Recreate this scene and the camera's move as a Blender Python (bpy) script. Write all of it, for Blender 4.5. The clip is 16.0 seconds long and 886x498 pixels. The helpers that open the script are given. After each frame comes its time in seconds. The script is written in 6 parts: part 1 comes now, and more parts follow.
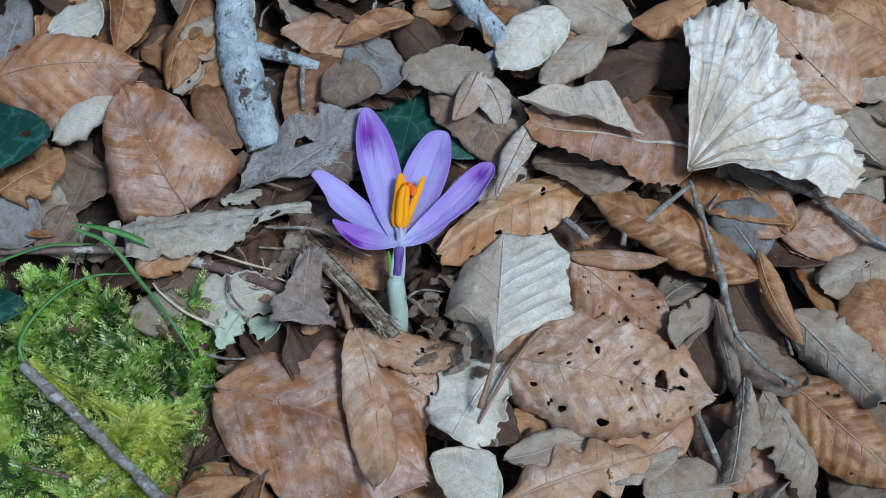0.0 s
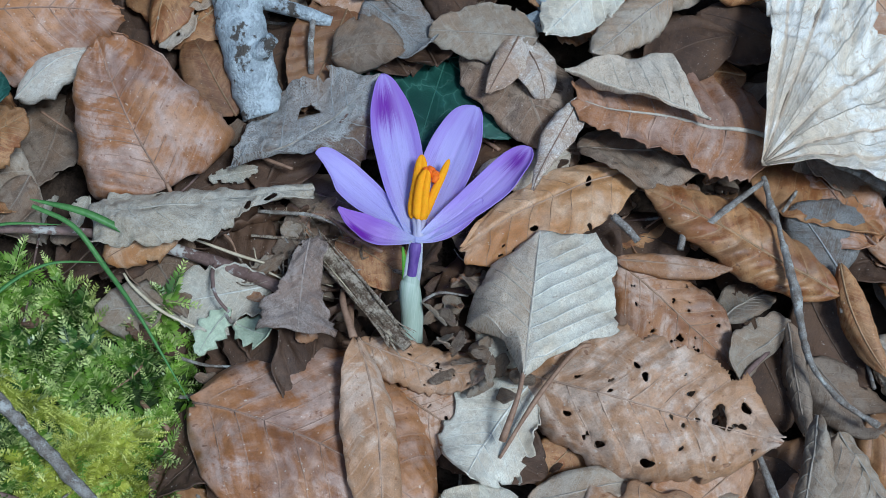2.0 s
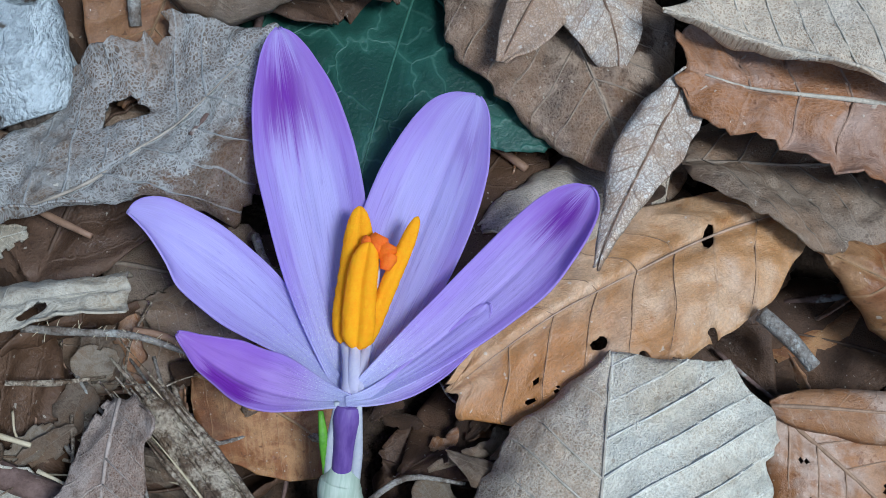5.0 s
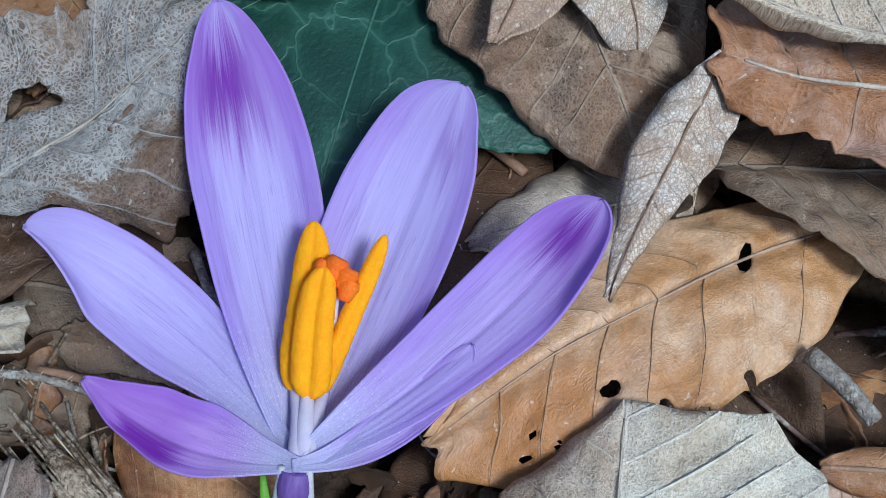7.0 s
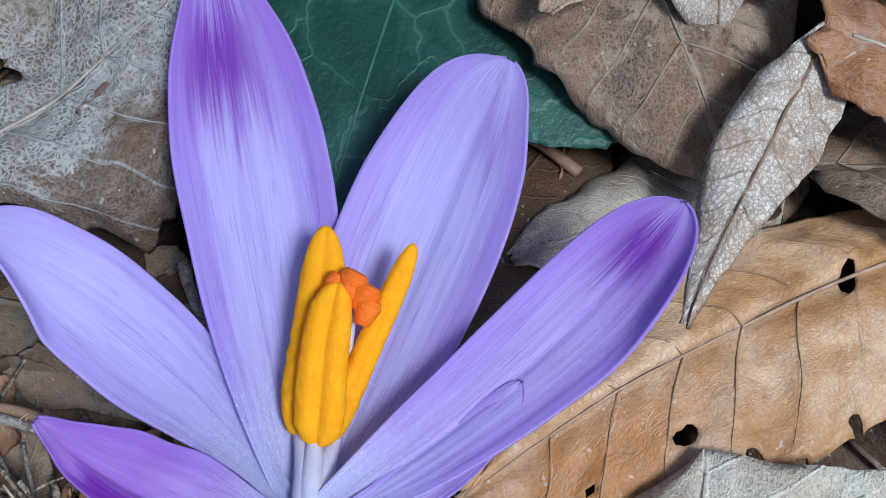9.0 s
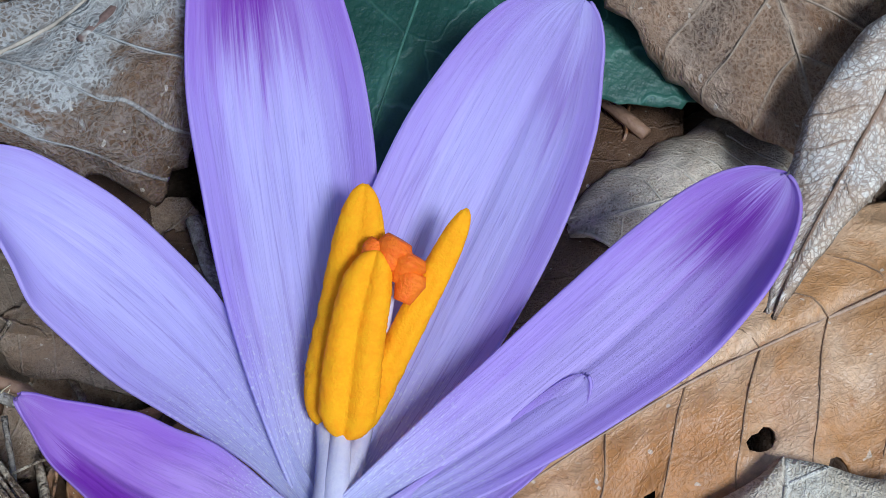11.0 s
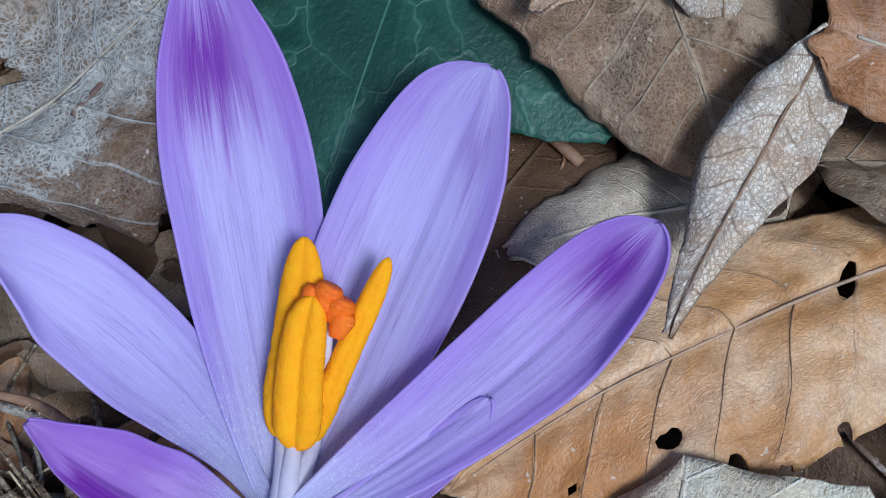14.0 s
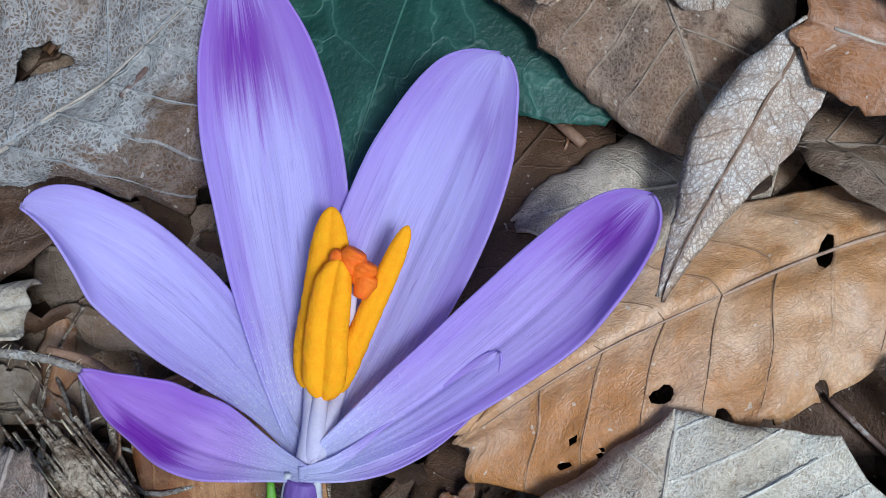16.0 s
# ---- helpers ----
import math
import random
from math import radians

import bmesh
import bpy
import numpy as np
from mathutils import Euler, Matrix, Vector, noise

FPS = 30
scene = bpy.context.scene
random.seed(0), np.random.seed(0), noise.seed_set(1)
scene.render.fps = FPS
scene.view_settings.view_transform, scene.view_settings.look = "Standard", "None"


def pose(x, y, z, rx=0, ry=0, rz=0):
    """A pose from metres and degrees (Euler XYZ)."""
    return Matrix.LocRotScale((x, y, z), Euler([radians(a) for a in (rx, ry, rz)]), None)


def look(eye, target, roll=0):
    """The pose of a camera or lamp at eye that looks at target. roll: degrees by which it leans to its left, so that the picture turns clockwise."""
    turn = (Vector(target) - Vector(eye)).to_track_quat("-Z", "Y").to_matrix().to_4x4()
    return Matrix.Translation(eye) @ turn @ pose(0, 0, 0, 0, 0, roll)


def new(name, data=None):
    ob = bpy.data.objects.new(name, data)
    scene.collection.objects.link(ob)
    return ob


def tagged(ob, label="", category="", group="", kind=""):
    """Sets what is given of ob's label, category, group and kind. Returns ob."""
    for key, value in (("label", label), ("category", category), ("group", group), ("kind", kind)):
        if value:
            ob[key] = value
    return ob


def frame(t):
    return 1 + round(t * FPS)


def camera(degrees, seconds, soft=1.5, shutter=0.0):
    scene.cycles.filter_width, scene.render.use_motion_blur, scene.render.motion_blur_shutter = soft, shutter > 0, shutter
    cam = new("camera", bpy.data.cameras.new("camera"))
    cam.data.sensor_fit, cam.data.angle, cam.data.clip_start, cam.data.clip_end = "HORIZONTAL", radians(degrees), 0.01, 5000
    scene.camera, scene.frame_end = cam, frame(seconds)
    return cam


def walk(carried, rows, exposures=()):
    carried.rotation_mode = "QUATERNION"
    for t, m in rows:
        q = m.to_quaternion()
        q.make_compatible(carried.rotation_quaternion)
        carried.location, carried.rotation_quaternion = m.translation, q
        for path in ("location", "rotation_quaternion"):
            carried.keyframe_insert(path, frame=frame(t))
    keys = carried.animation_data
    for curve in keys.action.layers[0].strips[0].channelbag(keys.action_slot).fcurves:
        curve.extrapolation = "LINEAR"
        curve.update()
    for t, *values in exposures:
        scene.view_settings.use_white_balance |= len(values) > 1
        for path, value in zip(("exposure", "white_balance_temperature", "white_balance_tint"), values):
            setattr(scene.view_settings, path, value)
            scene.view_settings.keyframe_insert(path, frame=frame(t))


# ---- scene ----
# A close look at one crocus in beech-wood litter; the camera moves in on the bloom and draws back a little.
cam = camera(40.0, 16.0, 0.5)
PATH = [
    (0, 0.01336, -0.19715, 0.26144, 41.043, -2.695, 4.441),
    (0.5, 0.01326, -0.18520, 0.25055, 41.270, -2.258, 5.568),
    (1, 0.01823, -0.18415, 0.25101, 40.408, -1.785, 6.520),
    (1.5, 0.01443, -0.17935, 0.25315, 39.513, -2.625, 6.644),
    (2, 0.01288, -0.15312, 0.23051, 38.210, -3.162, 7.363),
    (2.5, 0.01296, -0.12009, 0.21280, 35.833, -2.764, 7.115),
    (3, 0.01207, -0.07724, 0.17879, 33.162, -1.768, 7.216),
    (3.5, 0.01272, -0.06134, 0.17110, 31.451, -1.565, 7.652),
    (4, 0.01272, -0.05011, 0.16010, 31.169, -1.334, 7.700),
    (4.5, 0.01119, -0.04357, 0.14540, 31.701, -1.824, 7.648),
    (4.7, 0.01028, -0.03856, 0.13899, 31.677, -1.656, 7.388),
    (6.8, 0.01293, -0.01558, 0.11212, 30.773, -0.957, 8.312),
    (7, 0.01261, -0.01453, 0.11073, 30.848, -0.977, 8.300),
    (7.5, 0.01249, -0.01063, 0.10456, 31.022, -0.952, 8.948),
    (8, 0.01427, -0.00604, 0.09945, 31.085, 0.132, 9.453),
    (8.5, 0.01341, -0.00738, 0.09725, 31.629, 0.241, 9.866),
    (8.7, 0.01096, -0.00652, 0.09503, 31.813, -0.336, 9.224),
    (10.8, 0.00622, 0.00515, 0.08558, 28.885, -1.543, 10.336),
    (11, 0.00495, 0.00186, 0.08222, 29.569, -1.995, 11.174),
    (11.5, 0.00661, 0.00785, 0.07849, 27.572, -0.779, 11.742),
    (12, 0.00850, 0.00934, 0.07696, 26.676, 0.786, 11.696),
    (12.5, 0.00384, 0.00652, 0.08088, 26.136, -0.136, 11.426),
    (13, 0.00991, 0.00476, 0.08590, 26.438, 1.465, 12.207),
    (13.5, 0.01381, 0.00309, 0.08879, 26.678, 2.469, 12.566),
    (14, 0.01752, 0.00577, 0.09768, 25.770, 3.494, 12.354),
    (14.5, 0.01619, 0.00083, 0.10035, 25.837, 3.237, 12.925),
    (15, 0.01478, -0.00261, 0.10332, 25.970, 2.767, 13.180),
    (15.5, 0.01715, -0.00039, 0.10336, 25.555, 3.173, 13.184),
    (16, 0.01877, -0.00008, 0.10530, 25.580, 3.674, 12.799),
]
walk(cam, [(t, pose(x, y, z, rx, ry, rz)) for t, x, y, z, rx, ry, rz in PATH], [(0.0, -0.10, 5350, 1), (2.5, -0.02, 5350, 1), (4.5, 0.05, 5500, 2), (7.0, 0.13, 5700, 3), (11.0, 0.15, 5700, 3), (12.5, 0.17, 5700, 3), (14.0, 0.04, 5650, 3), (16.0, 0.10, 5700, 4)])

# ---- daylight: open shade under a bright sky, soft sun over the camera's right shoulder ----
world = bpy.data.worlds.new("sky")
scene.world = world
world.use_nodes = True
wt = world.node_tree
sky = wt.nodes.new("ShaderNodeTexSky")
sky.sky_type = "NISHITA"
sky.sun_disc = False
sky.sun_elevation, sky.sun_rotation = radians(52), radians(145)
sky.air_density, sky.dust_density = 1.0, 1.4
wt.links.new(sky.outputs[0], wt.nodes["Background"].inputs[0])
wt.nodes["Background"].inputs[1].default_value = 0.095
sun_data = bpy.data.lights.new("sun", "SUN")
sun_data.energy, sun_data.angle, sun_data.color = 2.9, radians(14), (0.98, 0.98, 1.0)
sun = new("sun", sun_data)
sun.matrix_world = look((0.40, -0.42, 0.82), (0, 0, 0))


# ---- node helpers ----
class Nodes:
    """Short hand for building one material's nodes."""

    def __init__(self, name):
        self.mat = bpy.data.materials.new(name)
        self.mat.use_nodes = True
        self.tree = self.mat.node_tree
        self.tree.nodes.clear()

    def put(self, node, slot, value):
        sock = node.inputs[slot]
        if isinstance(value, bpy.types.NodeSocket):
            self.tree.links.new(value, sock)
        else:
            sock.default_value = value

    def math(self, op, a, b=0.0, c=0.0, clamp=False):
        n = self.tree.nodes.new("ShaderNodeMath")
        n.operation, n.use_clamp = op, clamp
        for i, v in enumerate((a, b, c)):
            self.put(n, i, v)
        return n.outputs[0]

    def step(self, x, lo, hi, out_lo=0.0, out_hi=1.0):
        n = self.tree.nodes.new("ShaderNodeMapRange")
        n.interpolation_type = "SMOOTHSTEP"
        for i, v in enumerate((x, lo, hi, out_lo, out_hi)):
            self.put(n, i, v)
        return n.outputs[0]

    def mix(self, f, a, b, blend="MIX"):
        n = self.tree.nodes.new("ShaderNodeMix")
        n.data_type, n.blend_type = "RGBA", blend
        self.put(n, 0, f)
        self.put(n, 6, a if isinstance(a, bpy.types.NodeSocket) else (*a, 1))
        self.put(n, 7, b if isinstance(b, bpy.types.NodeSocket) else (*b, 1))
        return n.outputs[2]

    def coords(self, which="Object"):
        return self.tree.nodes.new("ShaderNodeTexCoord").outputs[which]

    def split(self, vec):
        n = self.tree.nodes.new("ShaderNodeSeparateXYZ")
        self.put(n, 0, vec)
        return n.outputs

    def join(self, x, y, z=0.0):
        n = self.tree.nodes.new("ShaderNodeCombineXYZ")
        for i, v in enumerate((x, y, z)):
            self.put(n, i, v)
        return n.outputs[0]

    def add(self, a, b):
        n = self.tree.nodes.new("ShaderNodeVectorMath")
        self.put(n, 0, a)
        self.put(n, 1, b)
        return n.outputs[0]

    def random(self):
        return self.tree.nodes.new("ShaderNodeObjectInfo").outputs["Random"]

    def island(self):
        return self.tree.nodes.new("ShaderNodeNewGeometry").outputs["Random Per Island"]

    def noise(self, vec, scale, detail=3.0, rough=0.55, warp=0.0):
        n = self.tree.nodes.new("ShaderNodeTexNoise")
        self.put(n, "Vector", vec)
        for k, v in (("Scale", scale), ("Detail", detail), ("Roughness", rough), ("Distortion", warp)):
            n.inputs[k].default_value = v
        return n.outputs["Fac"]

    def cells(self, vec, scale, feature="DISTANCE_TO_EDGE"):
        n = self.tree.nodes.new("ShaderNodeTexVoronoi")
        n.feature = feature
        self.put(n, "Vector", vec)
        n.inputs["Scale"].default_value = scale
        return n.outputs[0]

    def bump(self, height, dist, strength=1.0, normal=None):
        n = self.tree.nodes.new("ShaderNodeBump")
        n.inputs["Strength"].default_value, n.inputs["Distance"].default_value = strength, dist
        self.put(n, "Height", height)
        if normal is not None:
            self.put(n, "Normal", normal)
        return n.outputs[0]

    def finish(self, colour, rough=0.6, normal=None, thin=0.0, gloss=0.5, thin_colour=None, sheen=0.0):
        p = self.tree.nodes.new("ShaderNodeBsdfPrincipled")
        self.put(p, "Base Color", colour if isinstance(colour, bpy.types.NodeSocket) else (*colour, 1))
        self.put(p, "Roughness", rough)
        p.inputs["Specular IOR Level"].default_value = gloss
        p.inputs["Sheen Weight"].default_value = sheen
        if normal is not None:
            self.put(p, "Normal", normal)
        last = p.outputs[0]
        if thin:
            t = self.tree.nodes.new("ShaderNodeBsdfTranslucent")
            c = thin_colour if thin_colour is not None else colour
            self.put(t, 0, c if isinstance(c, bpy.types.NodeSocket) else (*c, 1))
            m = self.tree.nodes.new("ShaderNodeMixShader")
            m.inputs[0].default_value = thin
            self.tree.links.new(last, m.inputs[1])
            self.tree.links.new(t.outputs[0], m.inputs[2])
            last = m.outputs[0]
        out = self.tree.nodes.new("ShaderNodeOutputMaterial")
        self.tree.links.new(last, out.inputs[0])
        return self.mat


def leaf_material(name, light, deep, vein, spot, gloss, rough, net=0.35, stain=0.5, lace=0.0, relief=0.5, faded=None, slant=0.75, edge=0.08, bands=0.14, burnt=None, far=None, cell=105, mottle=4.6):
    """A dry leaf: blotches, lateral veins and midrib from the leaf's own axes, netted fine veins, specks, worn patches."""
    n = Nodes(name)
    grain = max(0.72, relief)
    uv = n.coords("UV")
    u, y, _ = n.split(uv)
    r = n.random()
    shift = n.add(uv, n.join(n.math("MULTIPLY", r, 37.0), n.math("MULTIPLY", r, 91.0), r))
    a = n.math("ABSOLUTE", y)
    wob = n.math("MULTIPLY", n.math("SUBTRACT", n.noise(shift, 5, 2), 0.5), 0.025)
    lean = n.math("SUBTRACT", n.math("ADD", u, wob), n.math("MULTIPLY", a, slant))
    side = n.math("ABSOLUTE", n.math("SUBTRACT", n.math("FRACT", n.math("MULTIPLY", lean, 9.0)), 0.5))
    fade = n.step(n.noise(shift, 7, 2), 0.30, 0.55, 0.35, 1.0)
    lateral = n.math("MULTIPLY", n.step(side, 0.050, 0.014), fade)
    rib = n.step(a, 0.011, 0.003)
    veins = n.math("MAXIMUM", n.math("MULTIPLY", lateral, 0.8), rib)
    cross = n.join(n.math("MULTIPLY", lean, 26.0), n.math("MULTIPLY", n.math("ADD", y, r), 62.0), r)
    tert = n.step(n.cells(cross, 1.0), 0.10, 0.01)
    worm = n.noise(shift, 60, 2, 0.5)
    crooked = n.add(shift, n.join(n.math("MULTIPLY", n.math("SUBTRACT", worm, 0.5), 0.022), n.math("MULTIPLY", n.math("SUBTRACT", n.noise(shift, 48, 2, 0.5), 0.5), 0.022)))
    netv = n.step(n.cells(crooked, cell), 0.13 + 0.08 * lace, 0.03)
    mesh = n.math("MAXIMUM", n.math("MULTIPLY", tert, 0.75), n.math("MULTIPLY", netv, 0.7))
    blot = n.noise(shift, mottle, 7, 0.68, 0.8)
    streak = n.noise(n.join(n.math("MULTIPLY", lean, 16.0), n.math("ADD", y, n.math("MULTIPLY", r, 60.0)), r), 2.2, 4)
    mid = n.noise(shift, 24, 4, 0.7)
    fine = n.noise(shift, 130, 3, 0.75)
    speck = n.step(n.noise(shift, 34, 2, 0.5), 0.66, 0.72)
    base = n.mix(n.step(n.math("ADD", n.math("MULTIPLY", blot, 1 - bands), n.math("MULTIPLY", streak, bands)), 0.5 - edge, 0.5 + edge), light, deep)
    base = n.mix(n.math("MULTIPLY", n.step(n.noise(shift, 2.1, 4, 0.65), 0.50, 0.64), stain), base, spot)
    if burnt:
        zone = n.step(n.math("ADD", u, n.math("MULTIPLY", n.math("SUBTRACT", blot, 0.5), 0.5)), 0.50, 0.72)
        base = n.mix(n.math("MULTIPLY", zone, n.step(n.math("ADD", y, n.math("MULTIPLY", n.math("SUBTRACT", mid, 0.5), 0.06)), -0.02, 0.06)), base, burnt)
    whole = 1.0
    if far:
        zone = n.step(n.math("ADD", a, n.math("MULTIPLY", n.math("SUBTRACT", blot, 0.5), 0.45)), 0.12, 0.17, 0.0, 0.92)
        base = n.mix(zone, base, far)
        whole = n.math("SUBTRACT", 1.0, n.math("MULTIPLY", zone, 0.80))
    if faded:
        base = n.mix(n.math("MULTIPLY", n.step(n.noise(n.add(shift, n.join(3.1, 8.7, 0.0)), 1.9, 4, 0.6, 0.6), 0.46, 0.60), 0.75), base, faded)
    base = n.mix(n.math("MULTIPLY", n.math("MULTIPLY", mesh, net), whole), base, vein)
    base = n.mix(n.math("MULTIPLY", veins, 0.42 + (0.35 if relief > 0.6 else 0.0)), base, vein)
    base = n.mix(n.math("MULTIPLY", speck, 0.6), base, spot)
    grit = n.step(n.noise(n.add(shift, n.join(2.7, 5.9, 0.0)), 95, 2, 0.5), 0.63, 0.71)
    base = n.mix(n.math("MULTIPLY", grit, 0.38 * grain), base, spot)
    dots = n.step(n.noise(n.add(shift, n.join(7.3, 1.9, 0.0)), 60, 1, 0.4), 0.735, 0.765)
    base = n.mix(n.math("MULTIPLY", dots, 0.55), base, (0.66, 0.60, 0.50))
    if lace:
        patch = n.step(n.noise(shift, 4.5, 4, 0.6), 0.38, 0.54)
        thread = n.step(n.cells(crooked, cell * 1.15), 0.24, 0.08)
        worn = n.math("MULTIPLY", n.math("MULTIPLY", patch, lace), whole)
        base = n.mix(n.math("MULTIPLY", n.math("MULTIPLY", worn, n.math("SUBTRACT", 1.0, thread)), n.step(mid, 0.35, 0.65, 0.25, 0.85)), base, spot)
        base = n.mix(n.math("MULTIPLY", n.math("MULTIPLY", worn, thread), 0.95), base, vein)
    tone = n.math("ADD", n.math("ADD", 0.87 - grain, n.math("MULTIPLY", n.math("ADD", fine, mid), grain)), n.math("MULTIPLY", r, 0.30))
    base = n.mix(1.0, base, n.join(tone, tone, tone), "MULTIPLY")
    h = n.math("ADD", n.math("ADD", n.math("MULTIPLY", veins, 0.22), n.math("MULTIPLY", mesh, 0.12)), n.math("ADD", n.math("MULTIPLY", fine, 0.35), n.math("MULTIPLY", mid, 0.8)))
    bump = n.bump(h, 0.00065 * max(0.36, relief), 1.0)
    return n.finish(base, n.step(n.noise(shift, 12, 3), 0.3, 0.7, rough - 0.1, rough + 0.14), bump, 0.10, gloss)


# light and deep tone, vein, stain, gloss, roughness, netting, staining, worn lace
LEAVES = {
    "brown": ((0.510, 0.361, 0.268), (0.323, 0.139, 0.047), (0.493, 0.317, 0.200), (0.170, 0.060, 0.022), 0.55, 0.40, 0.08, 0.60, 0.06, 0.28, (0.408, 0.207, 0.091), 0.75, 0.085, 0.20),
    # rust: the greyish light tone paints a sky sheen into the blotches
    "rust": ((0.425, 0.295, 0.232), (0.289, 0.114, 0.033), (0.425, 0.273, 0.191), (0.136, 0.046, 0.016), 0.55, 0.40, 0.06, 0.55, 0.04, 0.28, (0.374, 0.172, 0.064), 0.75, 0.085, 0.24),
    "orange": ((0.459, 0.242, 0.100), (0.255, 0.088, 0.024), (0.493, 0.317, 0.164), (0.085, 0.031, 0.014), 0.55, 0.40, 0.08, 0.55, 0.06, 0.28, (0.340, 0.176, 0.077), 0.75, 0.075, 0.22),
    "tan": ((0.600, 0.385, 0.220), (0.470, 0.240, 0.092), (0.36, 0.225, 0.13), (0.36, 0.150, 0.050), 0.5, 0.44, 0.28, 0.65, 0.04, 0.24, (0.620, 0.440, 0.300), 0.75, 0.08, 0.14, (0.42, 0.180, 0.050)),
    "pale": ((0.665, 0.630, 0.515), (0.570, 0.500, 0.381), (0.874, 0.844, 0.742), (0.342, 0.252, 0.163), 0.3, 0.60, 0.22, 0.40, 0.35, 0.80, (0.532, 0.432, 0.302)),
    "fawn": ((0.612, 0.453, 0.337), (0.459, 0.255, 0.132), (0.578, 0.396, 0.273), (0.221, 0.084, 0.035), 0.55, 0.42, 0.06, 0.40, 0.05, 0.22, (0.425, 0.220, 0.096), 0.75, 0.060, 0.25),
    "beige": ((0.493, 0.414, 0.319), (0.357, 0.255, 0.162), (0.510, 0.440, 0.355), (0.162, 0.097, 0.055), 0.4, 0.50, 0.32, 0.50, 0.30, 0.75, (0.383, 0.242, 0.141)),
    "grey": ((0.275, 0.262, 0.240), (0.175, 0.128, 0.092), (0.42, 0.425, 0.415), (0.070, 0.047, 0.032), 0.3, 0.60, 0.38, 0.55, 0.60, 0.90, (0.205, 0.130, 0.082), 0.75, 0.07, 0.14, None, None, 95, 6.0),
    "umber": ((0.315, 0.242, 0.177), (0.174, 0.113, 0.071), (0.357, 0.282, 0.214), (0.066, 0.040, 0.025), 0.4, 0.50, 0.25, 0.6, 0.30, 0.70, (0.272, 0.163, 0.091)),
    # dark: brown of low leaves, and the stand-in for shade in gaps
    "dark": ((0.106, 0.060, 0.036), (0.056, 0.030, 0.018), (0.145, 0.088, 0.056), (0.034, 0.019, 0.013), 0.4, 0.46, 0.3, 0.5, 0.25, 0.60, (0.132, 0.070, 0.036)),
    "white": ((0.80, 0.775, 0.700), (0.68, 0.610, 0.490), (0.52, 0.40, 0.28), (0.46, 0.350, 0.235), 0.35, 0.52, 0.25, 0.40, 0.20, 0.80, (0.64, 0.555, 0.430), 0.75, 0.07, 0.14, None, None, 105, 6.0),
    "green": ((0.500, 0.570, 0.410), (0.380, 0.450, 0.310), (0.580, 0.610, 0.480), (0.420, 0.400, 0.270), 0.35, 0.5, 0.2, 0.3, 0.05, 0.3),
}
LEAVES["cream"] = ((0.731, 0.691, 0.596), (0.561, 0.466, 0.355), (0.748, 0.713, 0.628), (0.255, 0.150, 0.082), 0.35, 0.56, 0.45, 0.45, 0.60, 0.70, (0.476, 0.330, 0.214))
LEAVES["walnut"] = ((0.40, 0.290, 0.205), (0.110, 0.056, 0.029), (0.44, 0.34, 0.25), (0.060, 0.035, 0.022), 0.5, 0.44, 0.25, 0.6, 0.30, 0.80, (0.250, 0.130, 0.062), 0.75, 0.05, 0.14, None, None, 105, 9.0)
LEAVES["skeleton"] = ((0.250, 0.240, 0.225), (0.165, 0.125, 0.098), (0.42, 0.42, 0.40), (0.070, 0.043, 0.028), 0.3, 0.60, 0.50, 0.40, 0.62, 0.90, (0.16, 0.090, 0.048), 0.75, 0.08, 0.14, None, (0.130, 0.072, 0.038), 95, 6.0)
LEAVES["parchment"] = ((0.84, 0.800, 0.725), (0.72, 0.600, 0.470), (0.30, 0.185, 0.118), (0.90, 0.865, 0.81), 0.35, 0.55, 0.90, 0.30, 0.20, 0.65, (0.50, 0.310, 0.185), 0.75, 0.08, 0.14, None, None, 60, 6.0)
LEAVES["drab"] = ((0.560, 0.470, 0.370), (0.430, 0.325, 0.228), (0.70, 0.62, 0.50), (0.22, 0.145, 0.090), 0.35, 0.56, 0.50, 0.50, 0.50, 0.80, (0.42, 0.295, 0.190), 0.75, 0.08, 0.14, None, None, 95, 6.0)
LEAVES["sage"] = ((0.45, 0.410, 0.335), (0.35, 0.290, 0.215), (0.56, 0.520, 0.430), (0.22, 0.155, 0.095), 0.35, 0.60, 0.45, 0.45, 0.40, 0.60, (0.38, 0.300, 0.200), 0.75, 0.08, 0.14, None, None, 105, 7.0)
LEAVES["plum"] = ((0.40, 0.325, 0.285), (0.19, 0.130, 0.100), (0.50, 0.41, 0.35), (0.10, 0.060, 0.042), 0.3, 0.70, 0.45, 0.6, 0.45, 1.3, (0.30, 0.175, 0.115), 0.75, 0.07, 0.14, None, None, 80, 9.0)
LEAVES["russet_pleat"] = LEAVES["rust"][:4] + (0.40, 0.50, 0.30, 0.55, 0.15, 0.58, (0.36, 0.175, 0.080), 0.22, 0.085, 0.25)
# Darker version of orange, with the shade of leaves tilted away in the colour.
LEAVES["amber"] = ((0.30, 0.150, 0.062), (0.17, 0.062, 0.020), (0.34, 0.21, 0.11), (0.07, 0.028, 0.013), 0.5, 0.44, 0.08, 0.55, 0.06, 0.30, (0.24, 0.115, 0.050), 0.75, 0.075, 0.22)
MATS = {key: leaf_material(key + "_leaf", *values) for key, values in LEAVES.items()}


